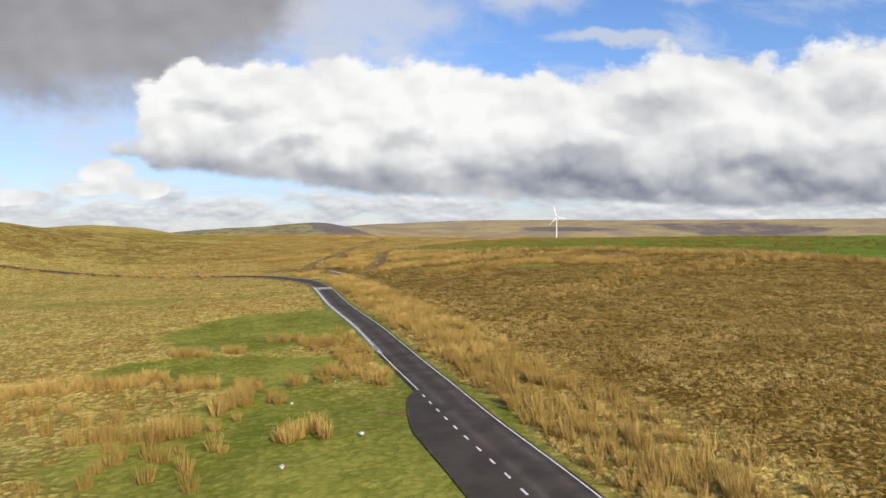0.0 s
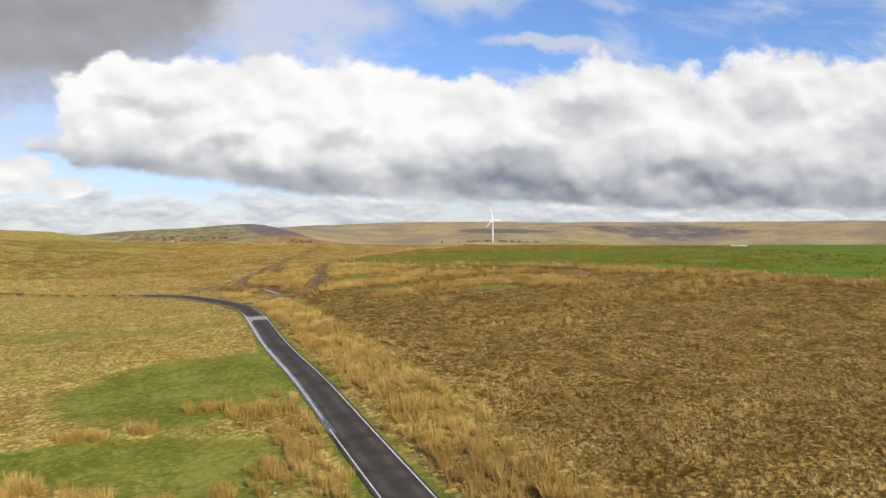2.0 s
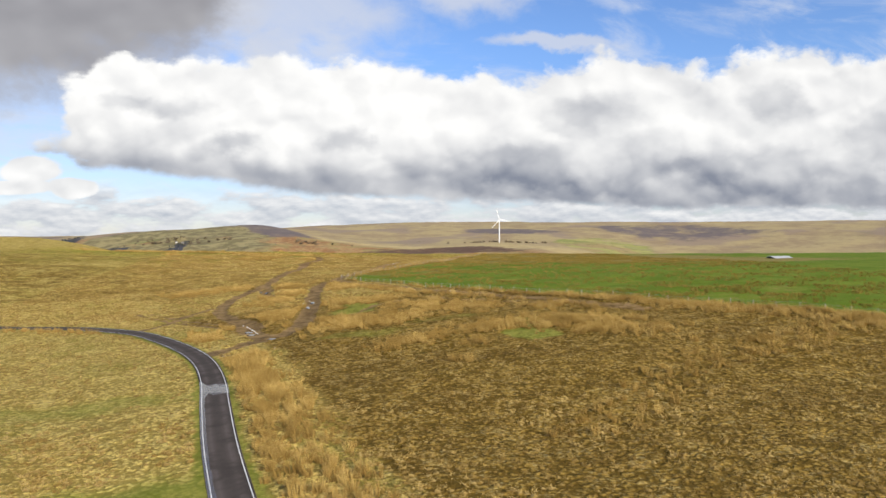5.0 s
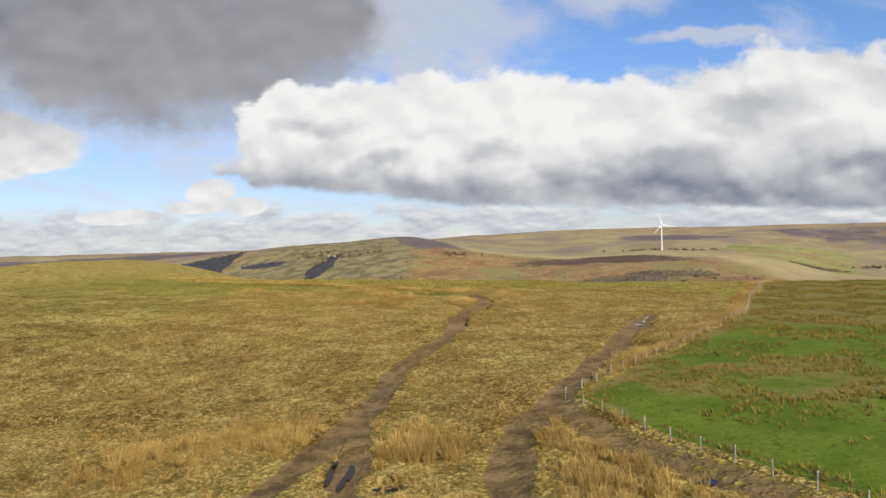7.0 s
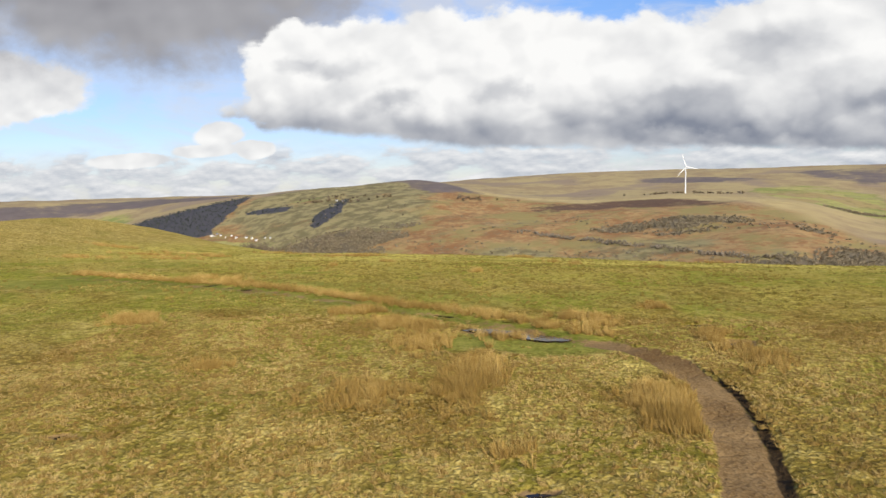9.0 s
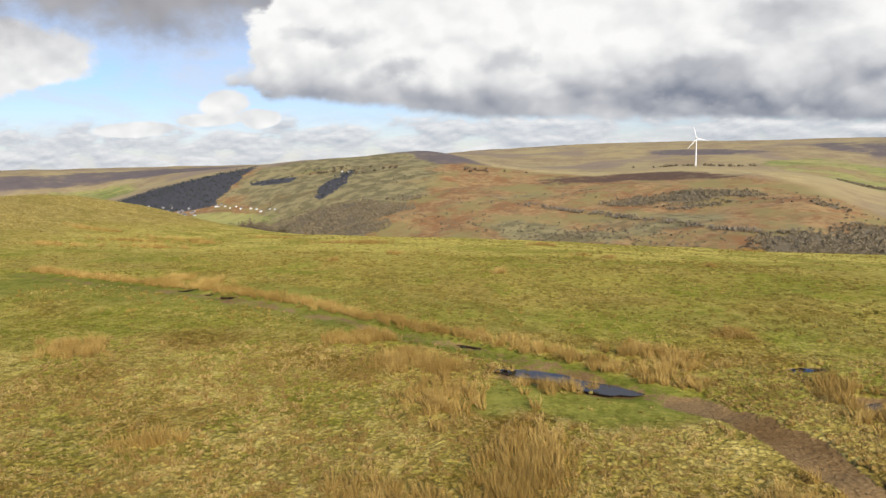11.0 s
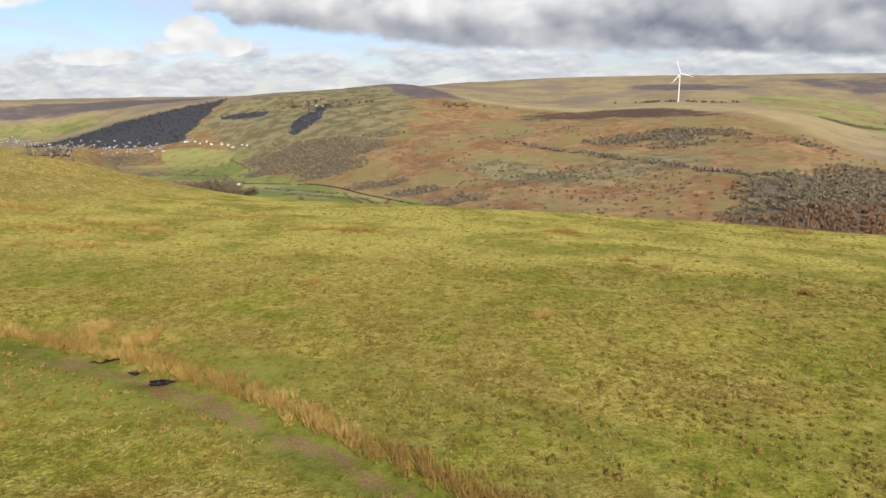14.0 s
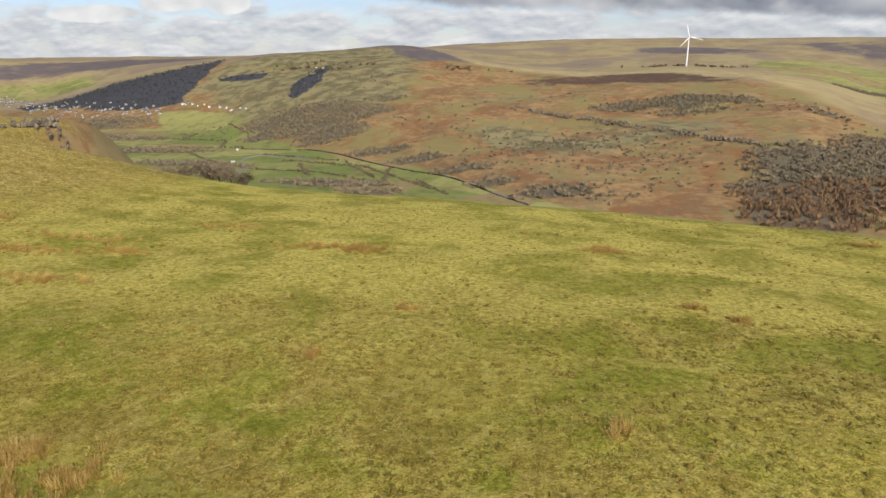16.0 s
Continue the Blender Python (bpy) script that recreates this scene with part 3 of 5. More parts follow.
# ---- lines on the land ----
def densify(pts, step):
    """Evenly spaced points on a smooth line through pts, and the tangent at each."""
    p = np.array(pts, float)
    d = np.r_[0, np.cumsum(np.hypot(*np.diff(p, axis=0).T))]
    s = np.arange(0, d[-1], step)
    q = np.stack([curve(s, d, p[:, 0]), curve(s, d, p[:, 1])], 1)
    t = np.gradient(q, axis=0)
    return q, t / np.linalg.norm(t, axis=1)[:, None]


ROAD = [(15, -25), (10.5, 5), (7.6, 20), (4.9, 30), (1.9, 40), (-0.5, 49), (-5.4, 66), (-9.6, 80.4), (-17.1, 104.5), (-20, 115), (-23.4, 127.5), (-27.4, 139.2), (-32.8, 151), (-42.7, 167.5), (-53.8, 182.7), (-64, 192), (-76, 199), (-89, 203.5), (-120, 210), (-160, 212), (-230, 216)]
TRACKS = [
    ([(-28.5, 147), (-22.5, 157.5), (-19, 165), (-18.1, 187), (-19.3, 205), (-21, 228), (-21.5, 240), (-20.3, 251), (-17.5, 257.5), (-12.5, 272), (-6, 291), (-3, 302), (2.2, 316), (5, 324)], 1.75, 0.88),
    ([(-22, 158), (-25.5, 166), (-33.5, 187), (-40.5, 203), (-43, 219), (-42.5, 235), (-40.5, 246), (-38.9, 259), (-39.5, 276), (-37.9, 289), (-34.8, 305), (-34.8, 331), (-33.5, 338), (-31.8, 349), (-32, 359), (-35.3, 367), (-41, 373)], 1.6, 0.90),
    ([(-41, 373), (-48, 378.5), (-57, 384), (-70, 390), (-88, 401), (-107, 409.5), (-135, 418), (-152, 424)], 1.5, 0.50),
    ([(-38.9, 258), (-37, 247), (-35, 234), (-30, 222), (-22, 212)], 1.0, 0.8),
    ([(-17, 256), (-12, 245), (-5, 234), (1.5, 222), (9, 207), (16, 196.5), (25, 183), (35, 168), (44, 156)], 2.1, 0.62),
    ([(-62.5, 212), (-52.2, 198.6), (-43.9, 188.7), (-38.9, 182.7), (-33, 175)], 0.5, 0.9),
    ([(-59.5, 211.7), (-48.9, 197.8), (-40.3, 188), (-34.7, 181.7), (-30, 175)], 0.5, 0.9),
    ([(-36, 192), (-30, 183), (-25.5, 172)], 1.3, 0.70),
    ([(6.4, 198.3), (12, 189), (20.9, 180), (29, 170)], 0.8, 0.62),
    ([(-7.5, 179), (-3, 186), (2, 192)], 0.9, 0.60),
    ([(-52, 181), (-50, 192), (-47, 205), (-43, 216)], 1.0, 0.75),
    ([(-39.5, 276), (-44, 270), (-52, 262), (-60, 255)], 0.5, 0.55),
]
FENCE_FRONT = [(-15.8, 259), (-12, 252), (-8.2, 244.5), (-4.5, 238), (4, 223.5), (12.9, 208), (21.8, 194.5), (32.7, 180.5), (43.6, 167), (53, 158.5), (62, 151), (84, 134), (112, 115)]
FENCE_SIDE = [(-15.8, 259), (-8, 270.5), (0.3, 283.5), (10.3, 299), (20.3, 317), (35.8, 359.5), (52, 400), (68, 437), (84, 475)]


# x, y, half length, half width, turn of the water lying in hollows: the pond's two basins, then the puddles
POOLS_TRACK = [(-54.0, 379.2, 4.6, 1.15, -0.22), (-48.2, 376.2, 4.2, 1.5, -0.45), (-27, 382.8, 1.5, 0.7, 0.1), (-24.7, 373.5, 1.0, 0.7, 0.4), (-119, 416.6, 0.9, 0.5, 0), (-110.7, 413.6, 1.4, 0.6, 0.5), (-101.4, 408.7, 1.4, 0.5, 0.2), (-105.7, 410.7, 0.7, 0.3, 0), (-61.5, 387.2, 1.4, 0.35, -0.4), (-20.6, 159.2, 1.6, 0.7, 0.3), (-27.5, 170.5, 0.7, 1.2, 0.2), (-26.3, 166.8, 0.6, 1.0, 0.5), (-36, 240, 0.35, 4.0, 0.08)]
POOLS_MOOR = [(-37.8, 241, 0.3, 3.6, 0.1), (-19.3, 206, 0.5, 2.0, 0.0), (-31.5, 236, 1.1, 0.7, 0), (0.5, 311, 0.6, 1.6, -0.4), (-6.5, 234, 0.8, 0.4, 0.6), (-86.4, 340.6, 0.9, 0.28, 0), (-47.7, 335.2, 0.7, 0.25, 0.2), (7, 197.5, 1.0, 0.45, -0.8), (20.9, 180, 1.3, 0.5, -0.7), (-30.6, 229, 0.4, 2.2, 0.4), (-24.2, 216, 0.4, 1.8, 0.5), (-19.4, 197, 0.4, 2.2, 0.1), (-25, 145.5, 1.6, 0.6, 0.5)]
POOLS = POOLS_TRACK + POOLS_MOOR


# bare woods across the valley: x, y, half length, half width, how closed
WOODS_NEAR = [(-700, 2180, 150, 80, 1.0), (-600, 2085, 130, 85, 1.0), (-545, 1965, 90, 60, 0.9), (-500, 2110, 80, 70, 0.9), (-760, 2070, 70, 40, 0.8), (-391, 1805, 70, 26, 0.9), (-290, 1722, 62, 24, 0.9), (-187, 1622, 62, 24, 0.9), (-128, 1520, 44, 26, 0.9), (171, 2068, 85, 55, 0.75), (290, 2066, 105, 60, 0.85), (407, 2071, 70, 55, 0.75), (300, 1975, 90, 30, 0.6), (560, 1880, 36, 30, 0.7), (-24, 1440, 66, 36, 0.8)]
WOODS_FAR = [(60, 1400, 40, 20, 0.5), (430, 1540, 130, 90, 1.0), (350, 1400, 105, 90, 1.0), (310, 1300, 85, 70, 1.0), (470, 1440, 120, 130, 1.0), (580, 1600, 110, 110, 1.0), (-1010, 1880, 200, 46, 0.9), (-805, 1715, 100, 34, 0.9), (-690, 1680, 54, 34, 0.9), (-430, 1525, 110, 32, 0.9), (-330, 1462, 60, 24, 0.8), (-1250, 2080, 200, 60, 0.8), (-1500, 2330, 260, 90, 0.8), (1003, 2715, 90, 40, 0.9), (-470, 2240, 60, 30, 0.6)]
WOODS = WOODS_NEAR + WOODS_FAR


def pool_dip(x, y):
    dip = np.zeros(x.shape)
    for cx, cy, a, b, turn in POOLS:
        u = (x - cx) * math.cos(turn) + (y - cy) * math.sin(turn)
        v = -(x - cx) * math.sin(turn) + (y - cy) * math.cos(turn)
        dip = np.maximum(dip, smooth(1.45, 0.75, np.hypot(u / (a + 0.35), v / (b + 0.35))))
    return dip


def away(x, y, pts, step=1.0):
    """Distance to a line, the side (right is +) and how far along it."""
    q, t = densify(pts, step)
    best = np.full(x.shape, 1e9)
    side, along = np.zeros(x.shape), np.zeros(x.shape)
    for i, (c, d) in enumerate(zip(q, t)):
        near = np.abs(y - c[1]) < 40
        r = np.hypot(x - c[0], y - c[1])
        closer = near & (r < best)
        best = np.where(closer, r, best)
        side = np.where(closer, (x - c[0]) * d[1] - (y - c[1]) * d[0], side)
        along = np.where(closer, i * step, along)
    return best, side, along


def in_field(x, y):
    side = np.interp(y, [p[1] for p in FENCE_SIDE] + [600], [p[0] for p in FENCE_SIDE] + [135])
    front = np.interp(y, [p[1] for p in FENCE_FRONT[::-1]], [p[0] for p in FENCE_FRONT[::-1]])
    edge = np.where(y > 259, side, np.where(y > 115, front, 1e6))
    return x - edge


def spot(x, y, cx, cy, a, b):
    return smooth(1.25, 0.6, np.hypot((x - cx) / a, (y - cy) / b))


def cover(x, y):
    """What grows where: a dictionary of masks from 0 to 1."""
    c = {}
    near = (y > -60) & (y < 480) & (np.abs(x) < 240)
    rd, rs = np.full(x.shape, 1e3), np.full(x.shape, 1e3)
    rd[near], rs[near], _ = away(x[near], y[near], ROAD, 2.0)
    mud = np.zeros(x.shape)
    for i, (pts, half, amount) in enumerate(TRACKS):
        half = half * (1 + (0.15 * smooth(312, 330, y) if i == 1 else 0))
        r = np.full(x.shape, 1e3)
        r[near] = away(x[near], y[near], pts, 1.0)[0]
        uneven = half * (1 + 0.35 * wave(x, y, 3.1, 7.0))
        mud = np.maximum(mud, amount * smooth(uneven + 1.0, uneven - 0.6, r) * (1 - 0.25 * smooth(0.45, 0.0, r)))
    side = np.full(x.shape, 1e3)
    side[near] = away(x[near], y[near], TRACKS[1][0], 1.0)[1]
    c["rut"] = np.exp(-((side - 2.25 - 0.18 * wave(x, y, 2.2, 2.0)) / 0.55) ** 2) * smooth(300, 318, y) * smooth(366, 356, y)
    for cx, cy, a, b in ((-27, 382.5, 2.2, 1.2), (-24.5, 373.5, 2.2, 2.5), (-86.4, 340.6, 2.2, 0.8), (-47.7, 335.2, 1.8, 0.8), (-52, 377.8, 6.0, 1.8), (0.5, 311, 2.4, 8), (-3, 43, 1.6, 0.5), (-20, 251, 2.6, 4), (-36, 240, 2.2, 5)):
        mud = np.maximum(mud, 0.85 * spot(x, y, cx, cy, a, b))
    fld = in_field(x, y)
    beyond = y - curve(x, BROW_X, BROW_Y)
    c["mud"] = mud
    c["lush"] = smooth(0.3, 1.6, fld) * smooth(40, 20, beyond)
    c["sedge"] = c["lush"] * np.clip(0.22 * smooth(258, 285, y) + spot(x, y, 45, 362, 62, 66) * 0.55 + spot(x, y, 8, 262, 22, 14) * 0.45 + spot(x, y, 120, 320, 75, 80) * 0.5 + spot(x, y, 60, 170, 40, 14) * 0.4 + 0.5 * smooth(5, 1, fld), 0, 1)
    c["brown"] = smooth(6, 15, rs) * (rd < 900) * smooth(235, 175, y) * 0.95
    c["brown"] = np.maximum(c["brown"], 0.50 * smooth(205, 250, y) * smooth(430, 350, y))
    c["brown"] = np.where((x > 60) & (y < 175) & (rd > 40), 0.95, c["brown"])
    olive = (0.45 * smooth(265, 340, y) + 0.52 * smooth(345, 425, y)) * (1 - 0.75 * smooth(-150, -235, x))
    c["pale"] = smooth(415, 500, y) * smooth(-250, -170, x)
    c["olive"] = np.clip(olive, 0, 1)
    x0, y0 = x, y
    x, y = x + 3.2 * wave(x, y, 6.5, 5.0) + 1.4 * wave(x, y, 2.4, 8.0), y + 2.6 * wave(x, y, 7.5, 11.0) + 1.4 * wave(x, y, 2.1, 3.0)
    g = 0.85 * spot(x, y, -7, 38, 13, 16) + spot(x, y, -22, 61, 13, 5) + 0.7 * spot(x, y, -14, 58, 8, 8) + 0.9 * spot(x, y, -20, 82, 13, 16) + 0.9 * spot(x, y, -9.5, 184, 5, 8) + 0.45 * spot(x, y, -50, 196, 6, 5) + 0.8 * spot(x, y, 19, 143, 5, 7) + 0.7 * spot(x, y, 24, 151, 4.5, 4) + 0.45 * spot(x, y, -5, 151, 9, 4) + 0.45 * spot(x, y, 6, 160, 10, 3.5) + 0.35 * spot(x, y, -22, 42, 13, 9)
    g = g + 0.75 * smooth(2.6, 1.9, np.abs(rs)) * (rd < 5) + 0.12 * smooth(385, 420, y) + 0.4 * spot(x, y, -60, 400, 60, 9) + 0.55 * spot(x, y, -130, 412, 60, 9) + 0.7 * spot(x, y, -50, 372, 10, 6)
    g = g + 0.5 * spot(x, y, -60, 120, 40, 6) + 0.3 * spot(x, y, -45, 90, 26, 5)
    x, y = x0, y0
    r = np.full(x.shape, 1e3)
    r[near] = away(x[near], y[near], TRACKS[2][0], 1.5)[0]
    g = g + 0.85 * smooth(3.4, 1.6, r)
    c["green"] = np.clip(g, 0, 1) * (1 - c["lush"])
    c["far"] = smooth(6, 30, beyond)
    az = np.degrees(np.arctan2(x - RIM[0], y - RIM[1]))
    d = np.hypot(x - RIM[0], y - RIM[1])
    foot, crest = curve(az, AZ, FOOT), curve(az, AZ, CREST)
    s = (d - foot) / (crest - foot)
    c["upland"] = smooth(0.86, 1.0, s + 0.05 * wave(x, y, 120, 2.0))
    s2 = (d - crest) / np.maximum(4700 - crest, 300)
    c["pasture"] = np.clip(smooth(0.05, 0.0, s) * smooth(-36, -33, az) + 0.95 * smooth(0.30, 0.22, s) * smooth(-20.5, -22, az) * smooth(-31, -29, az) + 0.6 * spot(az, s2, 22.5, 0.36, 6.5, 0.20) + 0.6 * smooth(-31, -35, az) * smooth(0.22, 0.32, s2) * smooth(0.62, 0.52, s2) + 0.8 * spot(az, s, -20.5, 0.83, 4.0, 0.10), 0, 1)
    # first three patches stand for cloud shadow on the crest hill, painted in colour
    c["shaded_grazing"] = np.clip(spot(az, s, -18, 0.82, 6, 0.26) * 0.9 + 0.95 * spot(az, s, -14, 0.62, 5.0, 0.42) + 0.95 * spot(az, s, -22, 0.55, 5, 0.40) + 0.55 * spot(az, s - 0.008 * (az - 5), 5, 0.36, 11, 0.10) + 0.45 * spot(az, s, 0, 0.26, 4, 0.10), 0, 1)
    c["heather"] = spot(az, s - curve(az, [-4, -1.3, 3.5, 8, 12.5, 17], [0.74, 0.80, 0.91, 0.96, 0.95, 0.90]), 8.0, -0.05, 9.0, 0.10)
    c["rim"] = smooth(0.90, 0.98, s) * smooth(0.22, 0.02, s2) * smooth(-9, -4, az) * smooth(24, 19, az)
    # last patch darkens the crest hill as painted cloud shadow
    c["mauve"] = np.clip(smooth(-17, -22, az) * smooth(0.56, 0.66, s2) * smooth(0.92, 0.80, s2) + 0.9 * spot(az, s2, 13, 0.60, 5, 0.07) + 0.8 * spot(az, s2, 27, 0.72, 8, 0.12) + 1.3 * spot(az, s, -14, 0.98, 9.0, 0.26), 0, 1)
    # forest on the left slope, spread over all its cloud-shadowed ground
    c["conifer"] = np.clip(smooth(0.28, 0.37, s - 0.10 * np.clip(-33 - az, 0, 6)) * smooth(1.10, 1.02, s) * smooth(-24.0 - 6.0 * (1 - s), -25.2 - 6.0 * (1 - s), az) * smooth(-40, -38, az) + 0.9 * spot(az, s, -23.3, 0.65, 2.3, 0.05) + 0.9 * spot(az, s - 0.085 * (az + 18.1), -18.1, 0.55, 1.9, 0.09), 0, 1)
    c["wood"] = np.zeros(x.shape)
    for cx, cy, a, b, amount in WOODS:
        c["wood"] = np.maximum(c["wood"], amount * spot(x, y, cx, cy, a, b))
    c["road"] = smooth(2.6, 1.9, rd)
    bay = (y > 24) & (y < 50)
    c["road"] = np.maximum(c["road"], np.where(bay & (rs < 0) & (rs > -5.2), 1.0, 0.0))
    return c


def mesh_object(name, verts, faces, mats, parent=None, shade=False, where=None):
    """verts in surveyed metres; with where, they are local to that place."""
    me = bpy.data.meshes.new(name)
    v, f = np.asarray(verts, float) * K, np.asarray(faces, int)
    k = f.shape[1]
    me.vertices.add(len(v))
    me.vertices.foreach_set("co", v.ravel())
    me.loops.add(f.size)
    me.loops.foreach_set("vertex_index", f.ravel())
    me.polygons.add(len(f))
    me.polygons.foreach_set("loop_start", np.arange(len(f)) * k)
    me.polygons.foreach_set("use_smooth", np.full(len(f), shade))
    me.materials.append(mats)
    me.update(calc_edges=True)
    ob = new(name, me)
    if where is not None:
        ob.location = Vector(where) * K
    if parent:
        ob.parent = parent
    return ob


def grid_faces(rows, cols):
    i = (np.arange(rows - 1)[:, None] * cols + np.arange(cols - 1)).ravel()
    return np.stack([i, i + 1, i + cols + 1, i + cols], 1)


def give(ob, key, values):
    a = ob.data.attributes.new(key, "FLOAT", "POINT")
    a.data.foreach_set("value", np.asarray(values, np.float32).ravel())


# the road's own level: smoother than the moor, and the verge is drawn to it
RQ, RT = densify(ROAD, 0.75)
RN = np.stack([RT[:, 1], -RT[:, 0]], 1)


def eased(v, n=25):
    return np.convolve(np.pad(v, n // 2, "edge"), np.ones(n) / n, "valid")


RZ = eased(eased(height(RQ[:, 0], RQ[:, 1])))
RTILT = eased((height(RQ[:, 0] + RN[:, 0] * 3, RQ[:, 1] + RN[:, 1] * 3) - height(RQ[:, 0] - RN[:, 0] * 3, RQ[:, 1] - RN[:, 1] * 3)) / 6)
RSLOPE = np.gradient(RZ, 0.75)


def road_level(x, y):
    close, level = np.zeros(x.shape), np.zeros(x.shape)
    best = np.full(x.shape, 1e9)
    for i in range(0, len(RQ), 2):
        rows = np.abs(y[:, 0] - RQ[i, 1]) < 9
        cols = np.abs(x[0] - RQ[i, 0]) < 9
        if not rows.any() or not cols.any():
            continue
        box = np.ix_(rows, cols)
        dx, dy = x[box] - RQ[i, 0], y[box] - RQ[i, 1]
        r = np.hypot(dx, dy)
        side = dx * RN[i, 0] + dy * RN[i, 1]
        lv = RZ[i] + RSLOPE[i] * (dx * RT[i, 0] + dy * RT[i, 1]) + RTILT[i] * side - 0.012 * np.abs(side)
        nearer = r < best[box]
        best[box] = np.where(nearer, r, best[box])
        level[box] = np.where(nearer, lv, level[box])
        out = np.where((side < 0) & (RQ[i, 1] > 22) & (RQ[i, 1] < 50), 2.8, 0.0)
        close[box] = np.where(nearer, smooth(6.0 + out, 2.2 + out, np.abs(side)), close[box])
    return close, level


# ---- ground: one sheet from behind the road to the far hills ----
def stretch(a, b, n, power):
    return a + (b - a) * np.linspace(0, 1, n) ** power


gx = np.unique(np.r_[-stretch(105, 5200, 130, 2.2), np.arange(-105, 66, 0.75), stretch(66, 4200, 120, 2.2)].round(3))
gy = np.unique(np.r_[-stretch(-15, 700, 26, 2.0), np.arange(15, 445, 0.75), stretch(445, 700, 110, 1.2), stretch(700, 5300, 210, 1.35)].round(3))
GX, GY = np.meshgrid(gx, gy)
masks = cover(GX, GY)
GZ = height(GX, GY) - 0.38 * np.clip(masks["mud"], 0, 1) * (1 + 0.5 * wave(GX, GY, 1.3, 3.0)) - 0.1 * masks["green"] + 0.09 * wave(GX, GY, 0.9, 9.0) * (1 - masks["lush"])
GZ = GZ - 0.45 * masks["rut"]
dip = pool_dip(GX, GY)
GZ = GZ + (height(GX, GY) - 0.55 - GZ) * dip
masks["mud"] = np.maximum(masks["mud"], 0.7 * dip)
close, level = road_level(GX, GY)
GZ = GZ + (level - 0.06 - GZ) * close
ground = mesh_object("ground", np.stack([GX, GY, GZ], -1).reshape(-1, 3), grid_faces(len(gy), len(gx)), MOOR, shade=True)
for key in ("mud", "rut", "pale", "wood", "lush", "sedge", "brown", "olive", "green", "far", "upland", "pasture", "shaded_grazing", "conifer", "heather", "rim", "mauve"):
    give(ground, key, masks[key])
tagged(ground, "rough moorland of straw and olive grass above a valley", "ground", kind="structure")

# ---- road with its lay-by ----
def road_strip(name, mat, left, right, lift, pts=ROAD, step=0.75, cols=9, span=None):
    q, t = densify(pts, step)
    if span:
        keep = (q[:, 1] > span[0]) & (q[:, 1] < span[1])
        q, t = q[keep], t[keep]
    n = np.stack([t[:, 1], -t[:, 0]], 1)
    l = left(q[:, 1]) if callable(left) else np.full(len(q), left)
    r = right(q[:, 1]) if callable(right) else np.full(len(q), right)
    w = l[:, None] + (r - l)[:, None] * np.linspace(0, 1, cols)
    xy = q[:, None] + n[:, None] * w[..., None]
    run = np.array([np.argmin(np.hypot(RQ[:, 0] - c[0], RQ[:, 1] - c[1])) for c in q])
    ahead_of = ((q - RQ[run]) * RT[run]).sum(1)
    zc, tilt = RZ[run] + RSLOPE[run] * ahead_of, np.interp(run + ahead_of / 0.75, np.arange(len(RQ)), RTILT)
    z = zc[:, None] + lift + tilt[:, None] * w - 0.012 * np.abs(w)
    v = np.concatenate([xy, z[..., None]], -1)
    ob = mesh_object(name, v.reshape(-1, 3), grid_faces(len(q), cols), mat, shade=True)
    return ob, w, v


def bay_edge(y):
    """How far the tarmac reaches to the left of the road's middle: a lay-by bulges out."""
    return -1.62 - 2.3 * np.sqrt(np.clip((48.5 - y) / 9, 0, 1)) * smooth(14, 26, y)


road, w_, v_ = road_strip("road", ASPHALT, bay_edge, 1.6, 0.03, cols=15)
give(road, "wheel", np.exp(-((np.abs(w_) - 0.75) / 0.28) ** 2))
give(road, "verge", smooth(1.3, 1.62, w_) * 0.8 + smooth(0.35, 0.0, w_ - w_[:, :1]) * 0.7)
give(road, "wet", smooth(-0.75, -1.3, w_) * smooth(58, 66, v_[..., 1]) * smooth(132, 122, v_[..., 1]) * 0.8 + 0.7 * smooth(118, 121, v_[..., 1]) * smooth(128, 124, v_[..., 1]))
tagged(road, "narrow dark asphalt moorland road with worn wheel tracks", "road", kind="structure")


def road_mark(a, b, off, half, label):
    o, _, _ = road_strip("road_marking", PAINT, off - half, off + half, 0.042, step=0.25, cols=2, span=(a, b))
    o.parent = road
    return o


road_mark(-20, 196, 1.38, 0.045, "")
road_mark(48.6, 64, -1.38, 0.045, "")
road_mark(66.5, 196, -1.38, 0.045, "")
for i in range(11):
    road_mark(27.3 + 1.92 * i, 28.25 + 1.92 * i, -1.42, 0.06, "")

# ---- helpers for things ----
def part(name, bm, mat, parent, label=""):
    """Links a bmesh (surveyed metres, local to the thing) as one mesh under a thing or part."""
    bmesh.ops.scale(bm, vec=(K, K, K), verts=bm.verts)
    me = bpy.data.meshes.new(name)
    bm.to_mesh(me)
    bm.free()
    me.materials.append(mat)
    ob = new(name, me)
    ob.parent = parent
    if label:
        tagged(ob, label)
    return ob


def thing(name, x, y, label, category, group="", dz=0.0, turn=0.0, kind=""):
    e = new(name)
    e.empty_display_size = 0.2
    e.location = Vector((x, y, float(height(x, y)) + dz)) * K
    e.rotation_euler.z = turn
    return tagged(e, label, category, group, kind)


